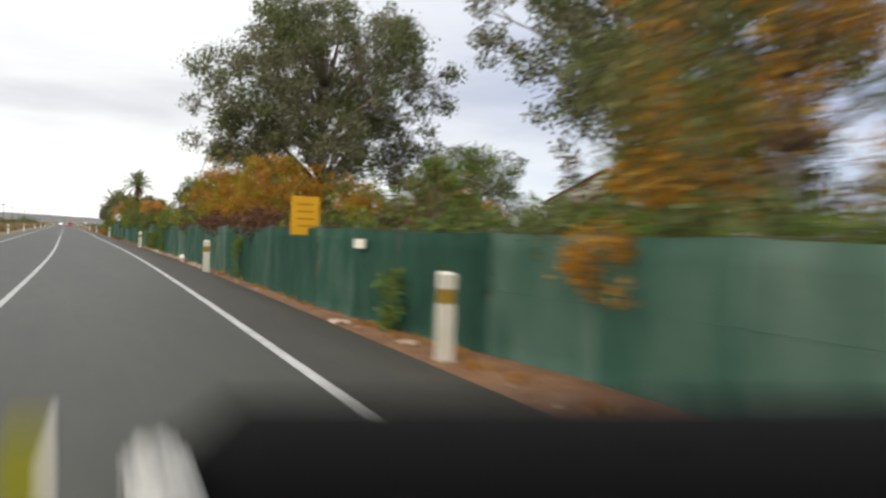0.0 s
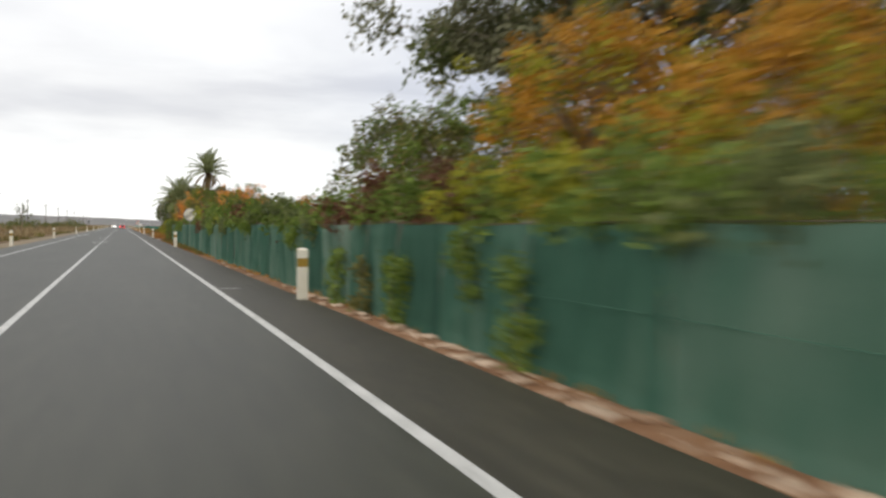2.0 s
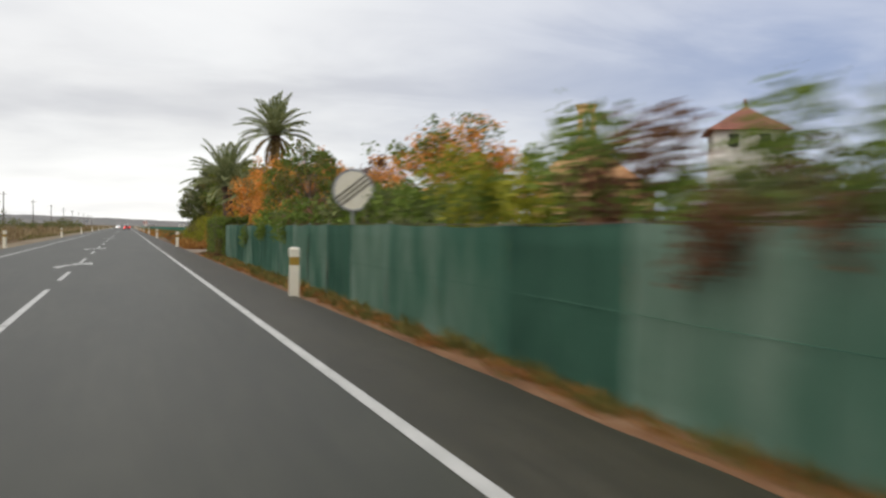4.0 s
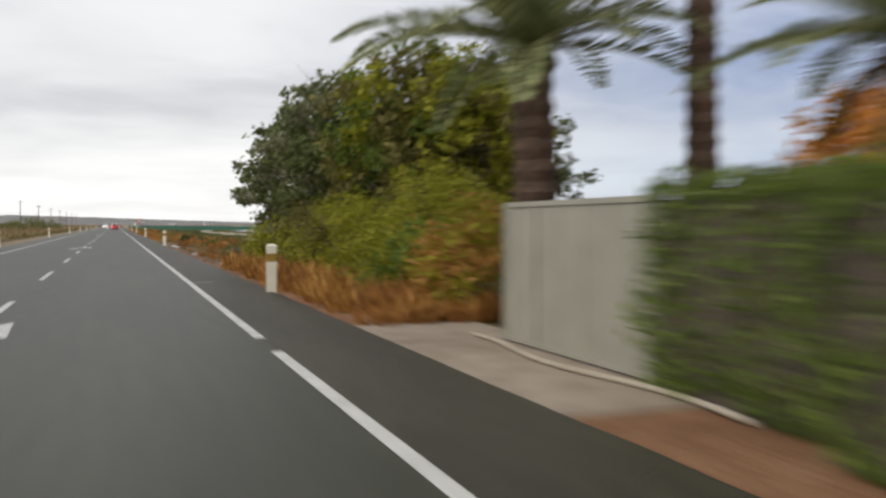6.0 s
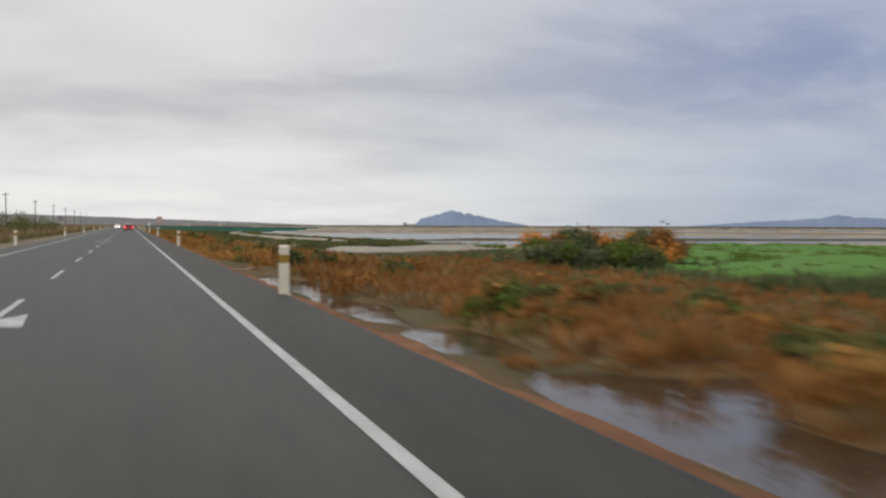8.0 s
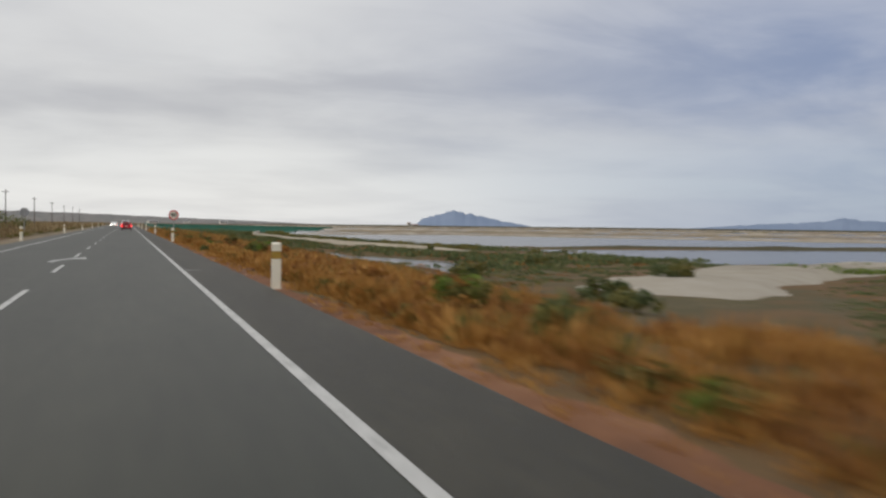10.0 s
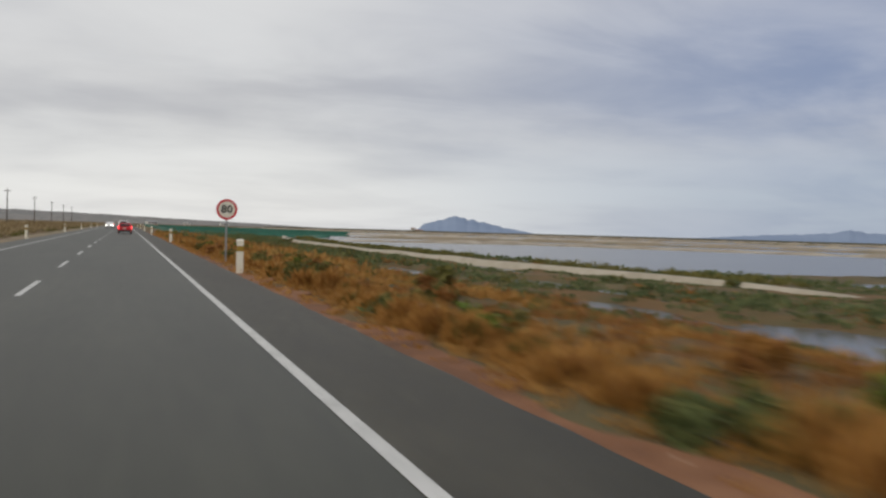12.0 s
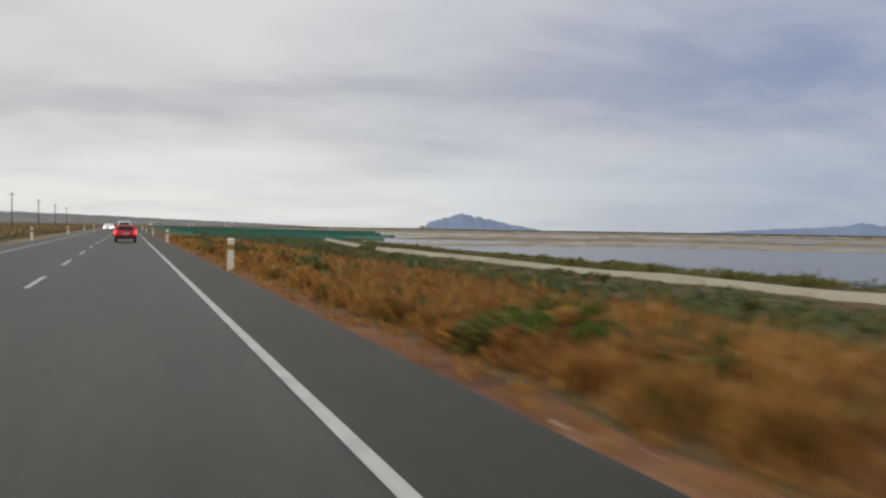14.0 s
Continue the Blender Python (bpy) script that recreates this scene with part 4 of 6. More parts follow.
# the garden behind the fence: tamarisks turning orange, evergreens, hedges
ORANGE_T, RED_T, GREEN_T = [M_ORANGE, M_ORANGE, M_LIME], [M_ORANGE_RED, M_ORANGE_RED, M_ORANGE], [M_GREENLEAF, M_EUC, M_OLIVE]
for x, y, h, r, mats, label, seed in (
    (4.8, 8.6, 6.8, 2.8, [M_ORANGE, M_DARKLEAF, M_OLIVE], "orange and green tamarisk leaning over the fence", 21),
    (8.8, 15.0, 5.0, 2.4, [M_GREENLEAF, M_BOUGAIN], "green garden tree with reddish tips", 22),
    (8.2, 25.5, 2.6, 1.7, [M_GREENLEAF, M_ORANGE], "green and orange garden tree behind the fence", 23),
    (21.5, 55.0, 7.0, 4.2, [M_EUC, M_GREENLEAF, M_DARKLEAF], "rounded olive-green tree beside the garden house", 24),
    (10.5, 33.5, 2.7, 1.9, [M_GREENLEAF, M_ORANGE], "green garden tree touched with orange", 25),
    (7.2, 49.5, 5.6, 2.7, ORANGE_T, "tamarisk in orange autumn colour behind the fence", 26),
    (9.6, 55.0, 4.6, 2.4, ORANGE_T, "tamarisk in yellow-orange autumn colour", 27),
    (6.2, 62.5, 5.6, 2.3, ORANGE_T, "tall orange tamarisk over the green fence", 28),
    (6.2, 57.0, 4.1, 2.1, ORANGE_T, "low tamarisk in deep orange colour", 40),
    (8.8, 59.6, 5.2, 2.4, ORANGE_T, "yellow-orange tamarisk behind the fence", 41),
    (6.9, 72.6, 4.9, 2.2, [M_OLIVE, M_GREENLEAF], "olive-green garden tree behind the hedge", 42),
    (8.8, 71.2, 5.4, 2.3, [M_EUC, M_OLIVE, M_GREENLEAF], "grey-green garden tree behind the hedge", 43),
    (9.2, 66.5, 4.6, 2.3, [M_ORANGE, M_LIME], "yellow-orange tamarisk with green inside", 29),
    (6.5, 76.5, 5.2, 2.2, [M_OLIVE, M_EUC, M_GREENLEAF], "dense olive-green garden tree", 30),
    (11.0, 84.0, 4.4, 2.2, [M_EUC, M_DARKLEAF], "dark green garden tree behind the fence", 31),
    (11.0, 93.0, 3.6, 2.3, [M_EUC, M_GREENLEAF], "grey-green garden tree behind the fence", 32),
    (8.5, 103.0, 3.0, 2.0, [M_OLIVE, M_ORANGE], "olive and rust garden tree behind the fence", 33),
    (12.0, 112.0, 2.8, 2.2, [M_BOUGAIN, M_EUC], "low brownish garden tree", 34),
    (7.4, 121.5, 4.6, 2.2, [M_GREENLEAF, M_ORANGE_RED], "green garden tree with orange shoots", 35),
    (5.0, 133.6, 4.9, 1.8, [M_GREENLEAF, M_GREENLEAF, M_OLIVE], "feathery green tree behind the fence", 36),
    (8.8, 136.2, 4.3, 2.0, [M_ORANGE_RED, M_ORANGE, M_BOUGAIN], "brownish orange garden tree by the chapel", 48),
    (7.0, 137.5, 4.2, 1.8, [M_ORANGE_RED, M_ORANGE], "reddish tamarisk behind the fence", 37),
    (5.6, 141.4, 4.6, 2.0, [M_ORANGE_RED, M_ORANGE], "orange and green tamarisk over the fence end", 44),
    (8.0, 144.6, 5.0, 2.3, RED_T, "wide orange-red tamarisk behind the fence end", 45),
    (9.5, 40.0, 3.2, 2.0, [M_ORANGE, M_LIME], "low orange garden tree behind the fence", 46),
    (12.2, 39.0, 3.1, 2.0, [M_ORANGE, M_GREENLEAF], "low orange and green garden tree", 47),
    (5.6, 145.5, 4.8, 2.2, RED_T, "tamarisk in bright orange-red autumn colour", 38),
    (8.6, 156.2, 3.4, 1.5, RED_T, "low orange-red tamarisk behind the gate", 57),
    (4.7, 20.0, 3.1, 1.4, [M_GREENLEAF, M_OLIVE], "green garden tree close behind the yellow notice", 60),
    (5.4, 12.2, 3.3, 1.15, [M_DARKLEAF, M_GREENLEAF], "dark green garden tree close behind the fence", 61),
    (11.0, 48.0, 4.3, 2.2, [M_ORANGE, M_OLIVE, M_GREENLEAF], "orange and olive garden tree below the eucalyptus", 62),
    (12.0, 26.5, 2.6, 1.9, [M_OLIVE, M_GREENLEAF, M_EUC], "olive-green garden tree below the eucalyptus", 58),
    (9.6, 20.5, 2.4, 1.7, [M_OLIVE, M_GREENLEAF], "low olive-green garden tree behind the fence", 59),
    (9.4, 148.5, 4.4, 2.2, RED_T, "orange-red tamarisk near the palms", 39),
):
    tree("garden_tree", x, y, 0, h, r, 0.13, mats, label, seed, clumps=60, per=480, size=0.076, crown_low=0.14, flat=0.9, puff=(0.15, 0.27))



def hedge_run(x, y, ln, h, mats, label, seed):
    """A stretch of loose hedge as high as h, with a ragged top."""
    rg = np.random.default_rng(seed)
    root = thing("hedge", x, y, 0, label, "hedge", "hedges behind the fence")
    n = int(ln * 9)
    bl = []
    for k in range(n):
        r = rg.uniform(0.24, 0.42)
        zz = rg.uniform(1.25, h - 0.25) + 0.25 * math.sin(k * 0.9 + seed)
        bl.append((rg.uniform(-0.85 if zz > 1.62 and y < 100 and not 15 < y < 25 else -0.3, 0.9), ln * ((k + 0.5) / n - 0.5) + rg.normal() * 0.1, zz, r, r))
    bm = bmesh.new()
    for k in range(0, n, 4):
        b = bl[k]
        tube(bm, [(b[0] * 0.3, b[1], -0.05), (b[0] * 0.7, b[1] + 0.05, b[2] * 0.5), (b[0], b[1], b[2])], [0.03, 0.02, 0.008], 5)
    part("stem", bm, M_BARK, root)
    for j, mt in enumerate(mats):
        c, a, b = leaf_cloud(rg, bl[j::len(mats)], 780, 0.082)
        quads("foliage", c, a, b, mt, root)
    return root


HEDGE = [(M_GREENLEAF, M_DARKLEAF), (M_BOUGAIN, M_GREENLEAF), (M_BOUGAIN, M_BOUGAIN), (M_GREENLEAF, M_LIME)]
rg = random.Random(4)
y, i = -10.0, 0
while y < 133:
    ln = rg.uniform(3.0, 4.6)
    mats = list(HEDGE[(2 if 8 < y < 50 and rg.random() < 0.6 else rg.choice((0, 0, 1, 3)))])
    label = {M_BOUGAIN: "dry red-brown creeper hanging over the fence top"}.get(mats[0], "green hedge hanging over the fence top")
    h = rg.uniform(1.75, 1.9) if 70 < y < 77 else rg.uniform(1.78, 2.0) if y < 50 else rg.uniform(2.0, 2.3) if 118 < y < 136 else rg.uniform(2.3, 2.9)
    hedge_run(road_x(y) + fence_s(y) + 0.75, y + ln / 2, ln, h, mats, label, 100 + i)
    y += ln
    i += 1
# creepers that fall over the cloth towards the road
for k, (y, z, w, hh, mt) in enumerate(((56.4, 0.55, 0.9, 1.3, M_GREENLEAF), (58.2, 1.2, 0.7, 0.9, M_GREENLEAF), (61.5, 0.45, 1.3, 1.2, M_GREENLEAF), (63.5, 0.5, 0.8, 1.1, M_OLIVE), (14.0, 0.55, 0.7, 1.1, M_GREENLEAF), (8.6, 1.35, 1.3, 0.8, M_ORANGE), (71.0, 1.45, 1.6, 0.7, M_GREENLEAF), (68.6, 1.55, 0.9, 0.5, M_DARKLEAF), (80.0, 1.55, 1.8, 0.5, M_GREENLEAF), (65.6, 0.5, 1.0, 1.1, M_GREENLEAF), (88.0, 1.5, 1.6, 0.5, M_DARKLEAF), (124.0, 1.5, 1.6, 0.6, M_GREENLEAF), (128.5, 1.5, 1.4, 0.6, M_GREENLEAF), (133.5, 1.2, 0.6, 0.6, M_GREENLEAF), (94, 1.45, 1.5, 0.5, M_GREENLEAF), (101, 1.5, 1.9, 0.5, M_BOUGAIN), (28.5, 0.6, 0.5, 1.2, M_GREENLEAF), (144.6, 1.35, 1.2, 0.7, M_GREENLEAF), (146.4, 1.3, 1.0, 0.9, M_DARKLEAF), (145.6, 0.5, 0.9, 0.8, M_OLIVE))):
    rgn = np.random.default_rng(300 + k)
    root = thing("creeper", road_x(y) + fence_s(y) - 0.14, y, 0, "green creeper spilling over the shade cloth fence" if mt is not M_ORANGE else "orange branch hanging over the fence", "creeper", "creepers on the fence")
    bl = [(rgn.uniform(-0.05, 0.06), rgn.uniform(-w / 2, w / 2), z + rgn.uniform(-hh / 2, hh / 2), 0.17, 0.2) for q in range(int(9 * w * hh) + 5)]
    c, a, b = leaf_cloud(rgn, bl, 1500, 0.05)
    quads("foliage", c, a, b, mt, root)
    bm = bmesh.new()
    tube(bm, [(0.16, 0, 1.72), (0.02, 0.05, z + 0.2), (0, 0.1, max(0.05, z - hh / 2))], [0.016, 0.012, 0.006], 5)
    part("stem", bm, M_BARK, root)

# clipped cypress hedge that ends the fence, and its dark gap
for y0, y1, s in ((143.1, 144.0, 2.72), (146.9, 150.6, 2.5), (149.8, 153.2, 2.9)):
    rgn = np.random.default_rng(int(y0 * 10))
    root = thing("clipped_hedge", s, (y0 + y1) / 2, 0, "clipped dark green cypress hedge beside the gate", "hedge", "clipped hedges by the gate")
    n = 9500
    u = rgn.uniform(-1, 1, (n, 3))
    ax = rgn.integers(0, 3, n)
    u[np.arange(n), ax] = np.sign(u[np.arange(n), ax]) * rgn.uniform(0.80, 1.06, n)
    bulge = np.array([1 + 0.24 * noise.noise(Vector(q) * 2.4 + Vector((y0, 0, 0))) for q in u])
    c = u * bulge[:, None] * np.array([0.55, (y1 - y0) / 2, 0.98]) + np.array([0.45, 0, 0.98])
    c[:, 2] = np.maximum(c[:, 2], 0.04)
    a = unit(rgn, n)
    b = np.cross(a, unit(rgn, n))
    inner = rgn.random(n) < 0.35
    quads("foliage", c[~inner], a[~inner] * 0.07, b[~inner] * 0.03, M_GREENLEAF, root)
    quads("foliage", c[inner], a[inner] * 0.07, b[inner] * 0.03, M_DARKLEAF, root)
    bm = bmesh.new()
    box(bm, 0.02, 0.88, -(y1 - y0) / 2 + 0.1, (y1 - y0) / 2 - 0.1, 0.0, 1.80)
    part("core", bm, M_POLEWOOD, root)
screen = thing("screen_fence", 2.85, 145.5, 0, "grey-brown reed screen between the hedges", "fence")
for k in range(24):
    bm = bmesh.new()
    a = -1.45 + k * 2.9 / 24
    box(bm, -0.02 + 0.012 * (k % 2), 0.02 + 0.012 * (k % 2), a + 0.004, a + 2.9 / 24 - 0.004, -0.05, 1.66 + 0.03 * math.sin(k * 2.3))
    part("slat", bm, M_REED, screen)
shrub("hedge", 4.0, 146.2, 0, 1.2, 2.2, 1.75, [M_DARKLEAF, M_BOUGAIN], "dark brown hedge behind the clipped one", "hedge", seed=77, per=240, size=0.08, lumps=14)

palm("date_palm", 7.6, 158.9, 0, 7.85, 0.26, 48, 3.0, "tall slender date palm with a round head of fronds", 4, dead=8)
palm("date_palm", 4.5, 159.0, 0, 4.3, 0.34, 42, 3.4, "stout date palm with arching grey-green fronds", 9, dead=0)
palm("young_date_palm", 5.0, 152.2, 0, 3.2, 0.20, 26, 2.0, "young date palm behind the clipped hedge", 15, dead=4)

# thicket beyond the gate
for x, y, h, r, mats, label, seed in (
    (6.6, 171.5, 6.4, 2.8, [M_OLIVE, M_LIME, M_GREENLEAF], "dark evergreen tree beside the marsh", 50),
    (5.2, 176.0, 6.2, 2.7, DARK, "dense dark evergreen at the end of the thicket", 51),
    (4.8, 181.3, 5.8, 2.15, DARK, "small dark evergreen at the thicket's end", 55),
    (7.6, 170.0, 6.2, 2.4, [M_LIME, M_LIME, M_OLIVE], "feathery green tree in the roadside thicket", 56),
    (10.5, 175.0, 6.8, 2.6, [M_EUC, M_DARKLEAF], "grey-green tree behind the roadside thicket", 52),
    (13.0, 181.0, 6.2, 2.6, [M_EUC, M_DARKLEAF], "tall grey-green tree behind the thicket", 53),
    (7.6, 182.5, 4.6, 2.0, DARK, "dark tree at the marsh edge", 54),
):
    tree("evergreen_tree", x, y, 0, h, r, 0.18, mats, label, seed, clumps=64, per=390, size=0.12, crown_low=0.16, flat=0.95)
for i, (x, y, w, d, h, mats) in enumerate(((3.9, 160.5, 1.8, 2.6, 2.3, [M_LIME, M_STRAW]), (3.8, 163.5, 2.0, 2.8, 2.6, [M_LIME, M_GREENLEAF]), (4.0, 167.0, 2.2, 3.2, 2.9, [M_LIME, M_LIME, M_OLIVE]), (3.8, 170.8, 2.0, 3.0, 2.6, [M_LIME, M_OLIVE]), (3.9, 174.4, 2.0, 3.0, 2.5, [M_LIME, M_OLIVE]), (3.6, 178.0, 1.7, 2.4, 1.9, [M_LIME, M_LIME]), (4.3, 182.6, 2.2, 2.4, 2.2, [M_LIME, M_OLIVE]), (4.5, 180.2, 2.2, 2.6, 2.3, [M_LIME, M_LIME, M_OLIVE]), (4.7, 177.0, 2.2, 2.8, 2.4, [M_LIME, M_LIME]), (6.4, 178.8, 2.4, 3.0, 2.6, [M_LIME, M_GREENLEAF]), (5.0, 165.0, 2.2, 3.0, 3.8, [M_LIME, M_LIME, M_OLIVE]), (5.4, 173.0, 2.4, 3.4, 3.6, [M_GREENLEAF, M_LIME]))):
    shrub("thicket_shrub", x, y, 0, w, d, h, mats, "yellow-green wild shrub in the roadside thicket", "shrub", "thicket shrubs", seed=200 + i, per=700, size=0.065, lumps=34)


def tufts(name, spots, mat, label, blades=46, seed=0, group_kind="stuff", lean=0.55, category="grass", width=0.012):
    """Many grass or scrub tufts as one mesh: spots of (x, y, z, radius, height)."""
    rg = np.random.default_rng(seed)
    cs, al, ac = [], [], []
    for x, y, z, r, h in spots:
        n = int(blades * rg.uniform(0.7, 1.3))
        a = rg.uniform(0, math.tau, n)
        q = np.sqrt(rg.uniform(0, 1, n)) * r * 0.6
        base = np.stack([x + q * np.cos(a), y + q * np.sin(a), np.full(n, z - 0.03)], 1)
        out_v = np.stack([np.cos(a) * lean * q / r * 2 + rg.normal(0, 0.25, n), np.sin(a) * lean * q / r * 2 + rg.normal(0, 0.25, n), np.ones(n)], 1)
        out_v /= np.linalg.norm(out_v, axis=1)[:, None]
        ll = h * rg.uniform(0.35, 1.05, n) * (1 - 0.35 * q / (r * 0.6))
        start = base + out_v * (rg.uniform(0, 0.45, n) * ll)[:, None]
        cs.append(start + out_v * (ll * 0.4)[:, None])
        al.append(out_v * (ll * 0.42)[:, None])
        sd = np.cross(out_v, unit(rg, n))
        sd /= np.maximum(1e-6, np.linalg.norm(sd, axis=1))[:, None]
        ac.append(sd * (width + 0.035 * h * rg.uniform(0.5, 1.2, n))[:, None])
    ob = quads(name, np.concatenate(cs), np.concatenate(al), np.concatenate(ac), mat)
    return tagged(ob, label, category, kind=group_kind)


def off_line(x, y, pts):
    """The distance from a plan point to a broken line."""
    best = 1e9
    for (x0, y0), (x1, y1) in zip(pts, pts[1:]):
        dx0, dy0 = x1 - x0, y1 - y0
        f = min(1.0, max(0.0, ((x - x0) * dx0 + (y - y0) * dy0) / (dx0 * dx0 + dy0 * dy0)))
        best = min(best, math.hypot(x - x0 - f * dx0, y - y0 - f * dy0))
    return best


def dry_land(x, y):
    z = ground_z(x, y)
    return z > (-0.17 if x < 6 else -0.88)


def scatter(seed, n, x0, x1, y0, y1, r0, r1, h0, h1, patch=None, near=0.0, sparse=False):
    rg = random.Random(seed)
    spots = []
    while len(spots) < n:
        f = rg.random()
        x, y = x0 + (x1 - x0) * f ** (1 + near), rg.uniform(y0, y1)
        if patch is not None and noise.noise((x * 0.22, y * 0.16, patch)) < rg.uniform(-0.5, 0.1):
            continue
        if y < 237 and x < 3.6 and rg.random() < 0.72:
            continue
        if not dry_land(x, y):
            if rg.random() < 0.97:
                continue
        if 186 < y < 192.6 and x < 3.4:
            continue
        if sparse and y < 256 and x < 19 and rg.random() < 0.8:
            continue
        near_track = off_line(x, y, SAND_TRACK)
        near_flat = off_line(x, y, SAND_FLAT)
        if x > 8 and (near_track < 1.2 or near_flat < 5.0):
            continue
        k = rg.uniform(0.7, 1.0) * (0.45 if x > 8 and min(near_track, near_flat - 3) < 7 else 1.0) * (0.58 if 284 < y < 334 and x < 16 else 0.75 if 256 < y < 285 and x > 5.5 else 1.0)
        spots.append((x, y, ground_z(x, y), rg.uniform(r0, r1), rg.uniform(h0, h1) * k))
    return spots


tufts("rust_scrub", scatter(1, 2900, 2.9, 12, 184, 440, 0.30, 0.60, 0.35, 0.85, 1.0, 0.35), M_RUST, "rust-brown salt scrub beside the road", 28, 1, category="scrub")
tufts("straw_grass", scatter(2, 2400, 2.75, 9.5, 232, 440, 0.28, 0.55, 0.40, 0.90, 4.0, 0.5), M_STRAW, "dry straw-orange grass tufts along the verge", 34, 2)
tufts("olive_scrub", scatter(3, 1500, 2.8, 16, 184, 440, 0.30, 0.65, 0.30, 0.75, 7.0, 0.3), M_OLIVE, "dark olive scrub among the dry grass", 36, 3, category="scrub")
tufts("samphire_flats", scatter(4, 6000, 9, 36, 196, 470, 0.6, 1.2, 0.30, 0.65, None, 0.1, True), M_SAMPHIRE, "grey-green samphire over the marsh flats", 16, 4, category="scrub", width=0.075)
tufts("rust_flats", scatter(5, 1300, 6, 30, 186, 470, 0.5, 0.9, 0.25, 0.5, 12.0, 0.2), M_RUST, "reddish samphire patches on the marsh", 28, 5, category="scrub", width=0.03)
tufts("ditch_rust_scrub", scatter(19, 1800, 3.8, 19, 192, 250, 0.3, 0.65, 0.35, 0.75, None, 0.25), M_RUST, "dense rust-brown salt scrub behind the ditch", 34, 19, category="scrub", width=0.016)
tufts("ditch_scrub", scatter(11, 1300, 3.7, 17, 184, 246, 0.3, 0.6, 0.25, 0.55, None, 0.3), M_DRYSCRUB, "pale brown scrub round the puddles", 34, 11, category="scrub")
tufts("far_scrub", scatter(6, 700, 14, 38, 440, 640, 1.2, 2.4, 0.5, 0.9, 15.0), M_SAMPHIRE, "green scrub far along the marsh", 40, 6, category="scrub", width=0.06)
tufts("verge_grass", [(road_x(y) + s, y, -0.03, 0.22, h) for y, s, h in [(random.Random(i).uniform(-8, 150), random.Random(i + 9000).uniform(2.0, 2.42), random.Random(i + 5000).uniform(0.08, 0.26)) for i in range(520)]], M_STRAW, "short dry grass along the foot of the fence", 20, 7)
tufts("mud_grass", [(road_x(y) + s, y, -0.05, 0.2, h) for y, s, h in [(random.Random(i + 400).uniform(238, 440), random.Random(i + 9400).uniform(1.75, 2.9), random.Random(i + 5400).uniform(0.07, 0.28)) for i in range(1300)]], M_STRAW, "short dry grass on the muddy verge", 18, 12)
tufts("thicket_straw", scatter(18, 260, 2.0, 3.8, 159.5, 180.5, 0.25, 0.5, 0.4, 0.95), M_STRAW, "tall orange dry grass before the thicket", 56, 21)
tufts("thicket_grass", scatter(8, 330, 2.0, 4.0, 159.5, 180.5, 0.25, 0.5, 0.4, 0.9), M_RUST, "tall rust-brown dry grass before the thicket", 56, 8)
tufts("far_side_scrub", [(-11.5 - 22 * random.Random(i).random() ** 1.5, random.Random(i + 7000).uniform(20, 700), 0.1 + 0.25 * min(1, random.Random(i).random() ** 1.5 * 5), 0.8, random.Random(i + 3000).uniform(0.5, 1.45)) for i in range(2600)], M_DRYSCRUB, "pale brown dry scrub on the far road side", 16, 9, category="scrub", width=0.03)
tufts("far_side_grass", [(-10.9 - 16 * random.Random(i + 50).random() ** 1.5, random.Random(i + 17000).uniform(20, 600), 0.08 + 0.2 * min(1, random.Random(i + 50).random() ** 1.5 * 4), 0.7, random.Random(i + 13000).uniform(0.35, 0.8)) for i in range(600)], M_OLIVE, "olive scrub on the far road side", 24, 10, category="scrub", width=0.03)
tufts("ditch_tufts", [(x, y, ground_z(x, y), 0.25, h) for x, y, h in [(random.Random(i + 31).uniform(2.4, 6.8), random.Random(i + 3100).uniform(183.5, 206), random.Random(i + 6200).uniform(0.14, 0.38)) for i in range(760)] if x > 5.6 or ground_z(x, y) > -0.17 or (x * 91) % 1 < 0.12], M_RUST, "low rust-brown tufts on the mud round the puddles", 26, 22)
reed_rg = random.Random(91)
reeds = []
for i in range(900):
    y = reed_rg.uniform(318, 520)
    x = float(np.interp(y, [q[1] for q in SAND_TRACK], [q[0] for q in SAND_TRACK])) + reed_rg.uniform(2.6, 7.0)
    if noise.noise((x * 0.1, y * 0.07, 33.0)) > -0.12:
        reeds.append((x, y, max(-0.85, ground_z(x, y)), reed_rg.uniform(0.4, 0.8), reed_rg.uniform(0.35, 0.75)))
tufts("waterside_reeds", reeds, M_OLIVE, "olive-brown reeds between the track and the water", 30, 25, category="reeds", width=0.02)
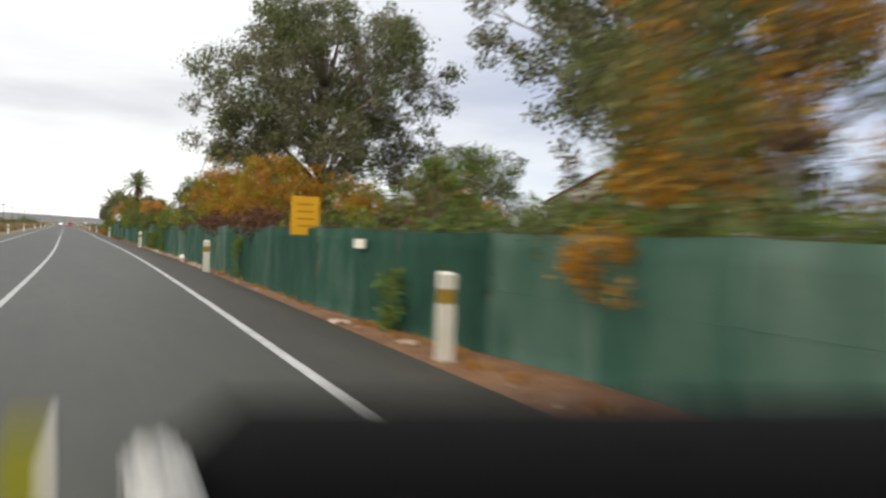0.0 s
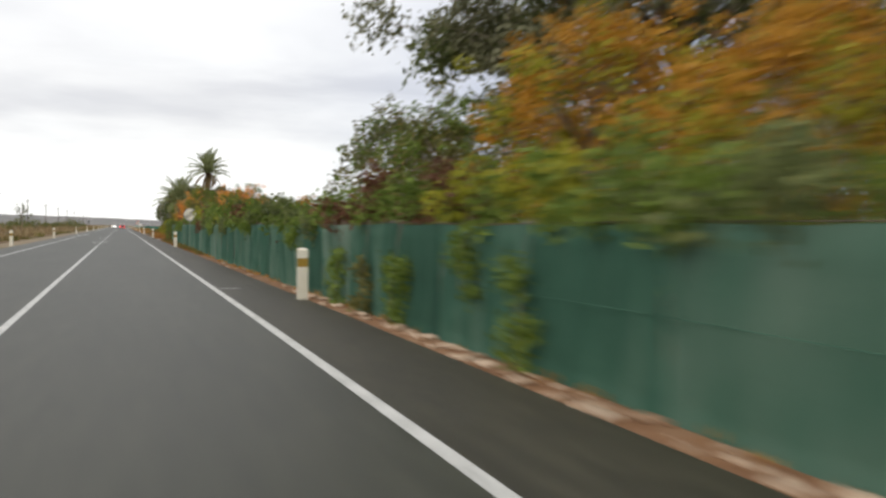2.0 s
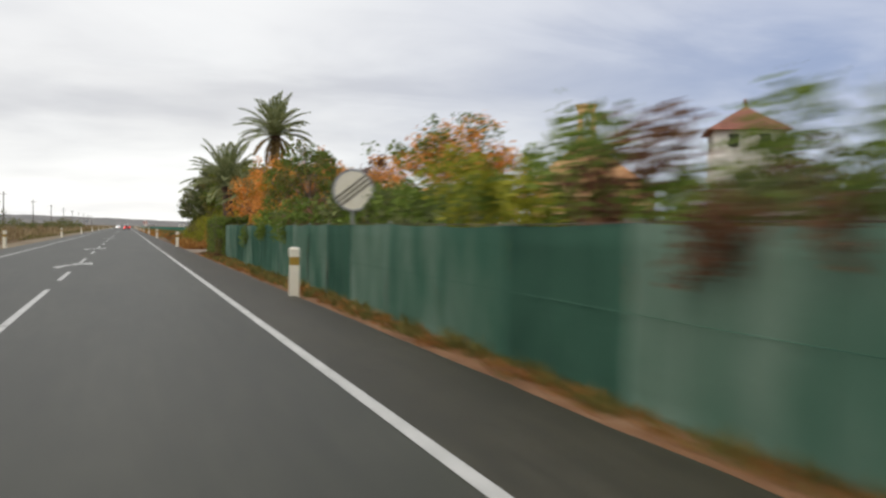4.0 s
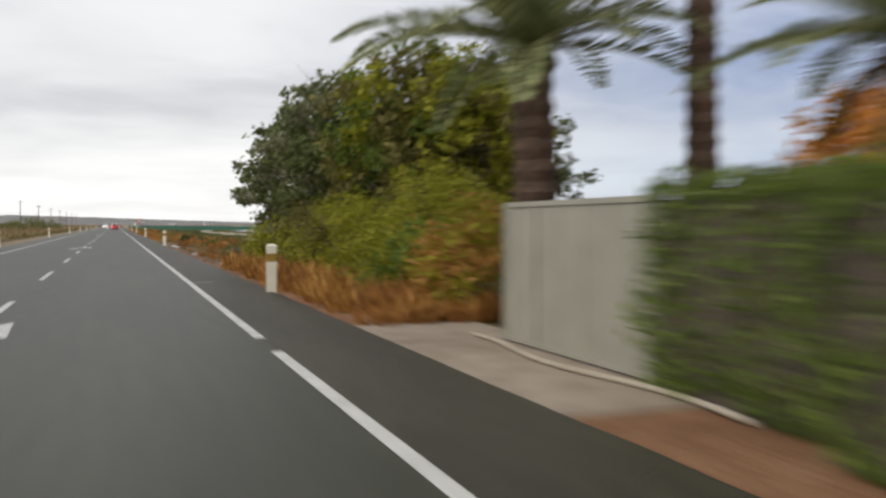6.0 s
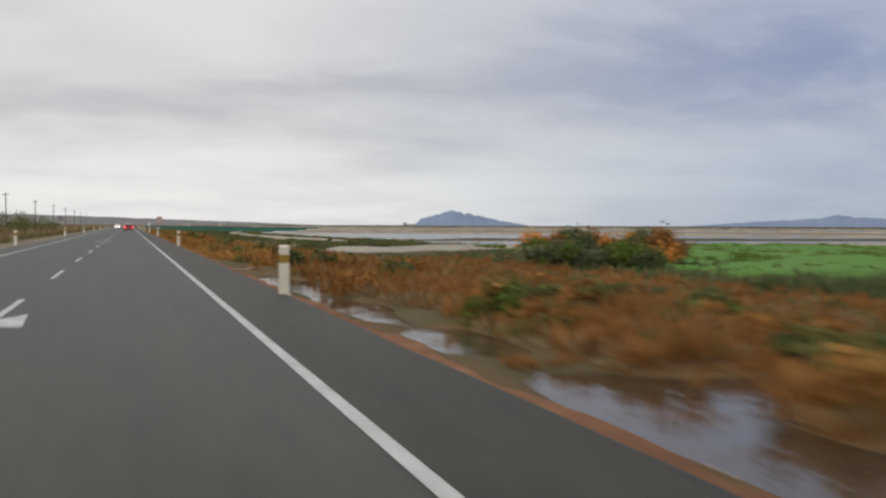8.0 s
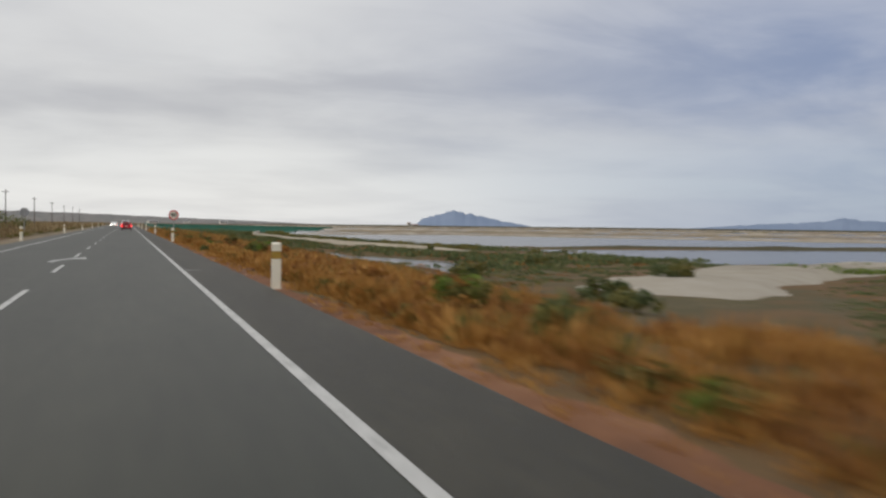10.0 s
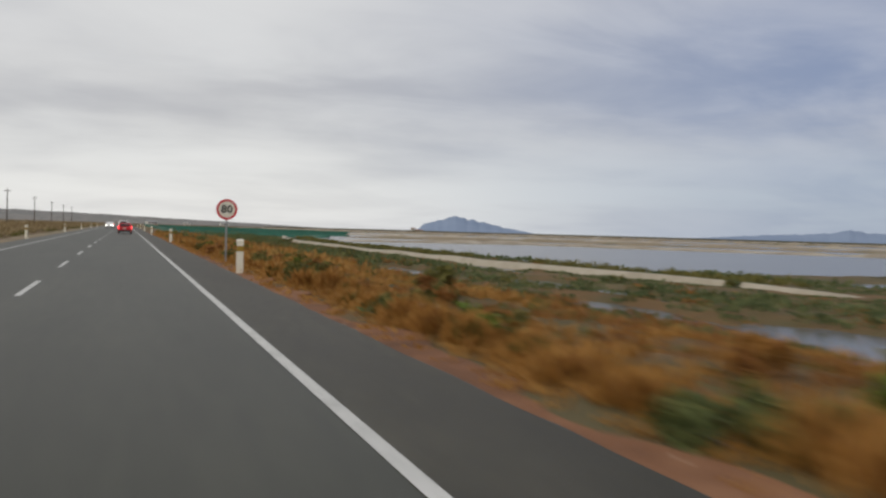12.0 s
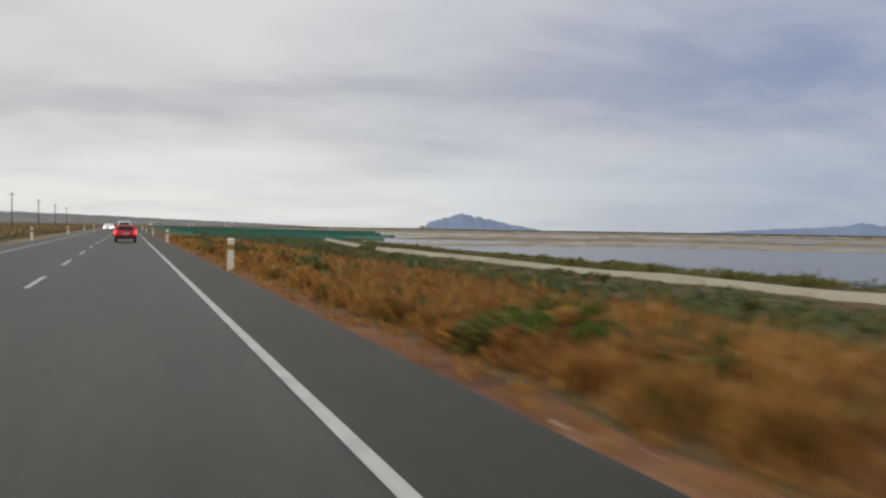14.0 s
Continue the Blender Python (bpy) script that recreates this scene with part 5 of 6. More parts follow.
# larger single bushes
for i, (x, y, w, h, mats, label) in enumerate(((4.8, 193.3, 2.5, 0.85, [M_EUC, M_LIME, M_GREENLEAF], "rounded grey-green rush bush by the puddles"), (5.6, 186.5, 1.8, 0.8, [M_STRAW, M_LIME], "yellow-green bush at the marsh edge"), (20.2, 240.0, 4.6, 1.9, [M_SAMPHIRE, M_EUC, M_GREENLEAF], "broad grey-green bush on the marsh"), (24.0, 239.0, 4.6, 1.8, [M_SAMPHIRE, M_GREENLEAF], "low grey-green bush below the tamarisks"), (22.2, 242.5, 4.8, 2.75, [M_ORANGE_RED, M_RUST, M_SAMPHIRE], "tamarisk bush with an orange top on the marsh"), (26.6, 241.4, 4.4, 2.5, [M_RUST, M_ORANGE_RED, M_SAMPHIRE], "orange-topped tamarisk bush standing on the marsh"), (5.5, 297.5, 1.5, 0.75, [M_OLIVE, M_GREENLEAF], "olive bush in the dry grass"), (4.5, 350.6, 1.7, 0.8, [M_OLIVE, M_GREENLEAF, M_STRAW], "low green bush in the dry scrub"))):
    shrub("marsh_bush", x, y, ground_z(x, y), w, w * 1.1, h, mats, label, "bush", seed=400 + i, per=2000 if w < 3 else 700, size=0.085 if w < 3 else 0.11, lumps=40)
# single bushes in the dry grass along the verge
rgb = random.Random(77)
for i in range(124):
    y = 240 + 200 * (i + rgb.random() * 0.8) / 70 if i < 70 else rgb.uniform(187, 242)
    x = 2.9 + 2.8 * rgb.random() ** 1.4 if i < 70 else 3.9 + 7.5 * rgb.random() ** 1.3
    if not dry_land(x, y):
        continue
    w, h = rgb.uniform(0.7, 1.5), rgb.uniform(0.45, 0.85)
    kind = rgb.choice((0, 0, 1, 2, 3))
    mats = ([M_OLIVE, M_DARKLEAF], [M_OLIVE, M_GREENLEAF, M_STRAW], [M_STRAW, M_RUST], [M_RUST, M_OLIVE])[kind]
    label = ("dark olive bush in the dry grass", "olive-green bush in the dry grass", "straw-coloured tussock beside the verge", "rust-brown bush in the dry grass")[kind]
    shrub("scrub_bush", x, y, ground_z(x, y), w, w * rgb.uniform(0.9, 1.4), h, mats, label, "bush", "bushes in the dry grass", seed=700 + i, per=1000, size=0.085, lumps=18)


def tussock(x, y, seed, w, h, heart):
    """A round clump of arching straw blades over a darker heart."""
    rg = np.random.default_rng(seed)
    root = thing("tussock", x, y, ground_z(x, y), "round golden grass tussock with a dark green heart" if heart is M_OLIVE else "round tawny grass tussock along the verge", "grass tussock", "tussocks along the verge")
    for name, mat, n, reach, rise in (("blades", M_STRAW, 210, 1.0, 1.0), ("heart", heart, 150, 0.62, 0.72)):
        a = rg.uniform(0, math.tau, n)
        q = np.sqrt(rg.uniform(0.02, 1, n)) * w / 2 * reach
        lift = h * rise * np.sqrt(np.maximum(0.05, 1 - (q / (w * 0.56)) ** 2)) * rg.uniform(0.45, 1.0, n)
        way = np.stack([np.cos(a) * q / w * 1.5 + rg.normal(0, 0.18, n), np.sin(a) * q / w * 1.5 + rg.normal(0, 0.18, n), np.ones(n)], 1)
        way /= np.linalg.norm(way, axis=1)[:, None]
        half = 0.24 * h * rg.uniform(0.6, 1.2, n)
        side_v = np.cross(way, unit(rg, n))
        side_v /= np.maximum(1e-6, np.linalg.norm(side_v, axis=1))[:, None]
        quads(name, np.stack([np.cos(a) * q, np.sin(a) * q, np.maximum(lift - half * 0.6, half * 0.8)], 1), way * half[:, None], side_v * 0.022, mat, root)
    return root


rgt = random.Random(79)
y = 258.0
while y < 372:
    tussock(2.75 + 0.75 * rgt.random() ** 1.6, y, int(y * 10), rgt.uniform(0.7, 1.25), rgt.uniform(0.45, 0.72), M_OLIVE if rgt.random() < 0.6 else M_RUST)
    y += rgt.uniform(0.9, 2.3)
rgb = random.Random(78)
for i in range(26):
    y, x = rgb.uniform(262, 430), rgb.uniform(9, 27)
    if ground_z(x, y) < -0.88:
        continue
    w, h = rgb.uniform(1.0, 2.2), rgb.uniform(0.5, 1.0)
    shrub("marsh_bush", x, y, ground_z(x, y), w, w, h, [M_SAMPHIRE, M_OLIVE], "grey-green bush on the marsh flats", "bush", "bushes on the marsh", seed=800 + i, per=900, size=0.09, lumps=18)
tufts("field_crop", [(30 + 47 * random.Random(i + 60).random(), 234 + 53 * random.Random(i + 61000).random(), -0.50, 0.8, random.Random(i + 62000).uniform(0.2, 0.5)) for i in range(700)], M_GREENLEAF, "uneven green crop leaves in the field", 26, 15, category="crop", width=0.04)
tufts("field_edge_scrub", [(19 + 20 * random.Random(i + 70).random(), 214 + 10 * random.Random(i + 71000).random(), -0.68, 0.9, random.Random(i + 72000).uniform(0.4, 1.0)) for i in range(260)], M_SAMPHIRE, "grey-green scrub before the green field", 44, 16, category="scrub", width=0.03)
tufts("fence_foot_grass", [(road_x(y) + s, y, -0.03, 0.24, h) for y, s, h in [(random.Random(i + 80).uniform(98, 146), random.Random(i + 81000).uniform(1.85, 2.6), random.Random(i + 82000).uniform(0.10, 0.34)) for i in range(620)]], M_OLIVE, "olive weeds along the foot of the fence", 26, 17)
tufts("hedge_foot_brush", [(off, y, -0.03, 0.3, h) for y, off, h in [(random.Random(i + 95).uniform(142.5, 149.5), random.Random(i + 96000).uniform(2.05, 2.75), random.Random(i + 97000).uniform(0.10, 0.34)) for i in range(130)]], M_BOUGAIN, "dry red-brown brush at the foot of the hedges", 30, 26)
tufts("fence_foot_straw", [(road_x(y) + s, y, -0.03, 0.24, h) for y, s, h in [(random.Random(i + 90).uniform(98, 146), random.Random(i + 91000).uniform(1.75, 2.6), random.Random(i + 92000).uniform(0.08, 0.24)) for i in range(520)]], M_RUST, "dry brown grass along the foot of the fence", 22, 18)
for i, (x, y, w, h) in enumerate(((-16, 196, 5, 2.0), (-19, 214, 6, 2.3), (-15, 232, 4, 1.8), (-24, 262, 6, 2.6), (-17, 303, 4.5, 2.0), (-21, 330, 6, 2.2), (-18, 150, 5, 1.8), (-16, 345, 4, 1.9), (-26, 420, 7, 2.4), (-23, 182, 6, 2.2), (-19, 252, 5.5, 2.5), (-22, 275, 6, 2.9), (-15.5, 290, 4, 2.1), (-20, 318, 5, 2.6), (-15, 312, 5, 3.2), (-16, 341, 6, 3.4), (-15, 366, 5, 2.9))):
    shrub("roadside_bush", x, y, 0.3, w, w, h, [M_OLIVE, M_DARKLEAF], "dark olive bush on the far road side", "bush", "far side bushes", seed=500 + i, per=120, size=0.13, lumps=16)
tree("conifer", -20, 236, 0.3, 5.2, 1.6, 0.14, DARK, "small dark pointed tree across the road", 71, clumps=20, per=90, size=0.16, crown_low=0.15)

# green crop netting along the plain
for i, pts in enumerate((((22, 472, -0.62), (15, 474, -0.35), (9.5, 480, -0.05), (8.5, 560, 0.4), (8.2, 640, 0.75)), ((8.4, 646, 0.75), (8.2, 820, 1.0)), ((44, 505, -0.35), (13, 520, 0.1)), ((62, 560, -0.25), (13, 585, 0.3)), ((80, 640, -0.1), (13, 655, 0.5)), ((110, 760, 0.0), (14, 780, 0.75)))):
    root = thing("crop_net", pts[0][0], pts[0][1], -0.75, "long row of green crop netting across the plain", "netting", "crop nets")
    bm = bmesh.new()
    prev = None
    for (xa, ya, za), (xb, yb, zb2) in zip(pts, pts[1:]):
        for k in range(9):
            f = k / 8
            px, py, pz = xa + (xb - xa) * f - pts[0][0], ya + (yb - ya) * f - pts[0][1], za + (zb2 - za) * f + 0.75 - (0.12 if k % 2 else 0)
            row = [bm.verts.new(c) for c in ((px - 0.2, py, -0.1), (px, py, pz), (px + 0.5, py + 0.5, pz + 0.02), (px + 0.7, py + 0.5, -0.1))]
            stake = bmesh.new()
            cyl(stake, px - 0.06, py, -0.1, pz + 0.1, 0.05, 6)
            part("stake", stake, M_POLEWOOD, root)
            if prev:
                for q in range(3):
                    bm.faces.new((prev[q], prev[q + 1], row[q + 1], row[q]))
            prev = row
    part("net", bm, M_NET, root)


def low_building(name, x, y, z, w, d, h, wall, roof, label, rz=0):
    root = thing(name, x, y, z, label, "building", rz=rz)
    bm = bmesh.new()
    box(bm, -w / 2, w / 2, -d / 2, d / 2, 0, h)
    body = part("wall", bm, wall, root)
    bm = bmesh.new()
    v = [bm.verts.new(c) for c in ((-w / 2 - 0.3, -d / 2 - 0.3, h), (w / 2 + 0.3, -d / 2 - 0.3, h), (w / 2 + 0.3, d / 2 + 0.3, h), (-w / 2 - 0.3, d / 2 + 0.3, h), (-w / 2 - 0.3, 0, h + d * 0.2), (w / 2 + 0.3, 0, h + d * 0.2))]
    for f in ((0, 1, 5, 4), (2, 3, 4, 5), (0, 4, 3), (1, 2, 5), (0, 3, 2, 1)):
        bm.faces.new([v[k] for k in f])
    part("roof", bm, roof, root)
    for k in range(3):
        bm = bmesh.new()
        xx = -w / 2 + w * (k + 0.5) / 3
        box(bm, xx - w * 0.07, xx + w * 0.07, -d / 2 - 0.02, -d / 2 + 0.05, h * 0.35, h * 0.75)
        part("window", bm, M_DARK, body)
    return root


low_building("salt_works_shed", 655, 2380, -0.8, 9, 7, 8, M_WHITEWALL, M_BROWNTILE, "white salt works shed far across the pans", rz=10)
low_building("salt_works_shed", 674, 2390, -0.8, 18, 8, 3.5, M_WHITEWALL, M_BROWNTILE, "long white shed across the salt pans", rz=10)
for i, (x, y) in enumerate(((110, 2100), (190, 2200), (40, 1900))):
    low_building("farm_building", x, y, -0.3, 12 + 3 * (i % 3), 8, 4 + (i % 2), M_WHITEWALL, M_GREYSIGN, "small pale farm building far along the plain", rz=15 * i)

# ---- buildings in the garden ----


def tiled_slope(parent, w, run, rise, name="tile_row", mat=None):
    """Rows of curved tiles on a slope that climbs from y=0 to y=run and from z=0 to z=rise."""
    rows = 11
    for r in range(rows):
        bm = bmesh.new()
        y0, y1 = run * r / rows, run * (r + 1.12) / rows
        z0, z1 = rise * r / rows + 0.035, rise * (r + 1.12) / rows
        n = int(w / 0.26) * 2
        a, b = [], []
        for k in range(n + 1):
            x = -w / 2 + w * k / n
            bz = 0.05 if k % 2 else 0.0
            a.append(bm.verts.new((x, y0, z0 + bz)))
            b.append(bm.verts.new((x, y1, z1 + bz)))
        for k in range(n):
            bm.faces.new((a[k], a[k + 1], b[k + 1], b[k]))
        part(name, bm, mat or M_TILE, parent)


def gabled_house(name, x, y, w, d, eave, rise, wall, tile, label, rz):
    """The ridge runs along the local x axis; slopes face local -y and +y."""
    root = thing(name, x, y, 0, label, "house", rz=rz)
    bm = bmesh.new()
    v = [bm.verts.new(c) for c in ((-w / 2, -d / 2, -0.1), (w / 2, -d / 2, -0.1), (w / 2, d / 2, -0.1), (-w / 2, d / 2, -0.1), (-w / 2, -d / 2, eave), (w / 2, -d / 2, eave), (w / 2, d / 2, eave), (-w / 2, d / 2, eave), (-w / 2, 0, eave + rise), (w / 2, 0, eave + rise))]
    for f in ((0, 1, 5, 4), (2, 3, 7, 6), (0, 4, 8, 7, 3), (1, 2, 6, 9, 5), (4, 5, 9, 8), (6, 7, 8, 9), (0, 3, 2, 1)):
        bm.faces.new([v[k] for k in f])
    body = part("wall", bm, wall, root)
    over = 0.45
    for sg in (1, -1):
        roof = new("roof")
        roof.parent = root
        roof.matrix_basis = pose(0, 0, 0, 0, 0, 0 if sg > 0 else 180) @ pose(0, -d / 2 - over, eave + 0.03 - over * rise / (d / 2))
        run = d / 2 + over
        tiled_slope(roof, w + 2 * over, run, rise * run / (d / 2), mat=tile)
        bm = bmesh.new()
        u = [bm.verts.new(c) for c in ((-w / 2 - over, 0, 0), (w / 2 + over, 0, 0), (w / 2 + over, run, rise * run / (d / 2)), (-w / 2 - over, run, rise * run / (d / 2)))]
        bm.faces.new(u)
        bmesh.ops.solidify(bm, geom=bm.faces[:], thickness=0.10)
        part("roof_board", bm, M_PLASTER, roof)
    for k in (-0.28, 0.28):
        bm = bmesh.new()
        box(bm, -0.03, 0.08, -0.5, 0.5, -0.6, 0.6)
        bm2 = bmesh.new()
        box(bm2, -0.06, 0.0, -0.6, 0.6, -0.75, -0.62)
        win_mesh = part("window", bm, M_DARK, body)
        win_mesh.matrix_basis = pose(-w / 2, d * k, eave * 0.55)
        sill = part("sill", bm2, M_WHITEWALL, body)
        sill.matrix_basis = pose(-w / 2, d * k, eave * 0.55)
    return root


gabled_house("garden_house", 40.1, 62.9, 10, 11, 4.6, 2.5, M_WHITEWALL, M_TILE, "low white house with a pinkish red tiled gable roof", 25)

# chapel with a belfry gable, and the white lantern tower behind
chapel = thing("chapel", 34.9, 162.7, 0, "ochre plastered chapel with a belfry over its gable", "chapel", rz=-38)
W, D, E, RISE = 8.2, 13.0, 5.4, 3.0
bm = bmesh.new()
prof = [(-W / 2, -0.1), (W / 2, -0.1), (W / 2, E), (1.0, E + 2.6), (0.75, E + 3.3), (-0.75, E + 3.3), (-1.0, E + 2.6), (-W / 2, E)]
fr = [bm.verts.new((px, -D / 2, pz)) for px, pz in prof]
bk = [bm.verts.new((px, -D / 2 + 0.5, pz)) for px, pz in prof]
bm.faces.new(fr)
bm.faces.new(bk[::-1])
for k in range(8):
    bm.faces.new((fr[k], bk[k], bk[(k + 1) % 8], fr[(k + 1) % 8]))
bmesh.ops.recalc_face_normals(bm, faces=bm.faces)
front = part("front_gable", bm, M_PLASTER, chapel)
bm = bmesh.new()
zb = E + 3.3
box(bm, -0.66, -0.34, -D / 2 + 0.002, -D / 2 + 0.498, zb, zb + 1.9)
box(bm, 0.34, 0.66, -D / 2 + 0.002, -D / 2 + 0.498, zb, zb + 1.9)
box(bm, -0.66, 0.66, -D / 2 + 0.002, -D / 2 + 0.498, zb + 1.9, zb + 2.35)
part("belfry", bm, M_PLASTER, chapel, "orange plaster belfry with an open arch")
bm = bmesh.new()
box(bm, -0.80, 0.80, -D / 2 - 0.1, -D / 2 + 0.6, zb + 2.35, zb + 2.52, 0.02)
part("cornice", bm, M_PLASTER, chapel)
bm = bmesh.new()
tube(bm, [(0, -D / 2 + 0.25, zb + 1.5), (0, -D / 2 + 0.25, zb + 1.1), (0, -D / 2 + 0.25, zb + 0.85)], [0.10, 0.17, 0.26], 12)
part("bell", bm, M_BLACKBAND, chapel)
bm = bmesh.new()
v = [bm.verts.new(c) for c in ((-W / 2 + 0.2, -D / 2 + 0.5, -0.1), (W / 2 - 0.2, -D / 2 + 0.5, -0.1), (W / 2 - 0.2, D / 2, -0.1), (-W / 2 + 0.2, D / 2, -0.1), (-W / 2 + 0.2, -D / 2 + 0.5, E - 0.2), (W / 2 - 0.2, -D / 2 + 0.5, E - 0.2), (W / 2 - 0.2, D / 2, E - 0.2), (-W / 2 + 0.2, D / 2, E - 0.2), (0, -D / 2 + 0.5, E + RISE - 0.4), (0, D / 2, E + RISE - 0.4))]
for f in ((0, 1, 5, 4), (2, 3, 7, 6), (0, 4, 7, 3), (1, 2, 6, 5), (4, 5, 8), (6, 7, 9), (0, 3, 2, 1)):
    bm.faces.new([v[k] for k in f])
part("nave_wall", bm, M_PLASTER, chapel)
for sg in (1, -1):
    roof = new("roof")
    roof.parent = chapel
    roof.matrix_basis = pose(0, 0.25, 0, 0, 0, 90 * sg) @ pose(0, -W / 2 - 0.1, E - 0.2)
    tiled_slope(roof, D - 0.6, W / 2 + 0.05, RISE - 0.2, mat=M_BROWNTILE)
tower = thing("lantern_tower", 37.6, 147.5, 0, "white square tower with a brown tiled hip roof", "tower", rz=-30)
bm = bmesh.new()
box(bm, -2.2, 2.2, -2.2, 2.2, -0.1, 8.4)
wall = part("wall", bm, M_WHITEWALL, tower)
for k in range(4):
    for o in (-1.0, 1.0):
        bm = bmesh.new()
        box(bm, o - 0.3, o + 0.3, -2.23, -2.15, 7.2, 8.1)
        w_ob = part("window", bm, M_DARK, wall)
        w_ob.matrix_basis = pose(0, 0, 0, 0, 0, 90 * k)
bm = bmesh.new()
v = [bm.verts.new(c) for c in ((-2.7, -2.7, 8.35), (2.7, -2.7, 8.35), (2.7, 2.7, 8.35), (-2.7, 2.7, 8.35), (0, 0, 10.2))]
for f in ((0, 1, 4), (1, 2, 4), (2, 3, 4), (3, 0, 4), (3, 2, 1, 0)):
    bm.faces.new([v[k] for k in f])
part("roof", bm, M_BROWNTILE, tower)
bm = bmesh.new()
cyl(bm, 0, 0, 10.1, 10.7, 0.09, 8)
part("finial", bm, M_BROWNTILE, tower)

# ---- power poles across the road ----
for i in range(12):
    y = 110 + 51.0 * i
    root = thing("power_pole", -21.5, y, 0.2, "plain dark wooden pole beside the road", "power pole", "power poles")
    bm = bmesh.new()
    tube(bm, [(0, 0, 0), (0, 0, 6.7)], [0.11, 0.075], 10)
    part("pole", bm, M_POLEWOOD, root)
    bm = bmesh.new()
    box(bm, -0.55, 0.55, -0.05, 0.05, 6.25, 6.35, 0.01)
    part("crossarm", bm, M_POLEWOOD, root)

# ---- rubble and litter along the verge ----
rgn = np.random.default_rng(42)
stones = []
for k in range(4):
    bm = bmesh.new()
    bmesh.ops.create_icosphere(bm, subdivisions=1, radius=1.0)
    for v in bm.verts:
        v.co *= 0.75 + 0.5 * abs(noise.noise(v.co * 1.7 + Vector((k * 5, 0, 0))))
        v.co.z *= 0.5
    me = bpy.data.meshes.new("stone")
    bm.to_mesh(me)
    bm.free()
    me.materials.append(M_STONE)
    stones.append(me)
for k in range(270):
    y = rgn.uniform(4, 90) if k < 80 else rgn.uniform(36, 68) if k < 200 else rgn.uniform(190, 400)
    s = rgn.uniform(1.66, 2.05)
    ob = new("stone", stones[k % 4])
    r = rgn.uniform(0.05, 0.11) if 80 <= k < 200 else rgn.uniform(0.015, 0.045) if y > 180 else rgn.uniform(0.02, 0.07) if k % 9 else rgn.uniform(0.08, 0.13)
    ob.matrix_world = Matrix.LocRotScale((road_x(y) + s, y, -0.02 + (0 if y < 180 else -0.02) + r * 0.25), Euler((0, 0, rgn.uniform(0, 6))), (r * 1.4, r * 1.8, r))
    tagged(ob, "pale broken stone on the earth verge", "stone", "verge stones")
bm = bmesh.new()
bmesh.ops.create_icosphere(bm, subdivisions=4, radius=1.0)
for v in bm.verts:
    n = noise.noise(v.co * 1.8) + 0.5 * noise.noise(v.co * 4.2)
    v.co *= 1 + 0.28 * n
    v.co.z = max(-0.4, v.co.z)
ob = part("plastic_bag", bm, M_BAG, smooth=True)
ob.matrix_world = Matrix.LocRotScale((2.03, 45.8, 0.06), Euler((0, 0, 0.4)), (0.17, 0.34, 0.17))
tagged(ob, "crumpled white plastic bag lying on the verge", "litter")

for k, (x, y, ln, rz) in enumerate(((5.2, 190.3, 0.7, 15), (3.95, 188.4, 0.4, -30), (4.0, 183.6, 0.6, 60), (4.9, 184.6, 0.9, 35), (3.9, 197.6, 0.5, 20), (4.6, 199.2, 0.4, -10))):
    bm = bmesh.new()
    box(bm, -ln / 2, ln / 2, -0.05, 0.05, -0.012, 0.02, 0.008)
    for v in bm.verts:
        v.co.z += 0.03 * math.sin(v.co.x * 4 + k)
        v.co.y += 0.02 * math.sin(v.co.x * 7 + k)
    ob = part("broken_plank", bm, M_STONE)
    ob.matrix_world = pose(x, y, ground_z(x, y) + 0.03, 0, 0, rz)
    tagged(ob, "pale weathered bit of plank lying on the mud", "debris", "planks by the ditch")

# ---- vehicles on the road ----


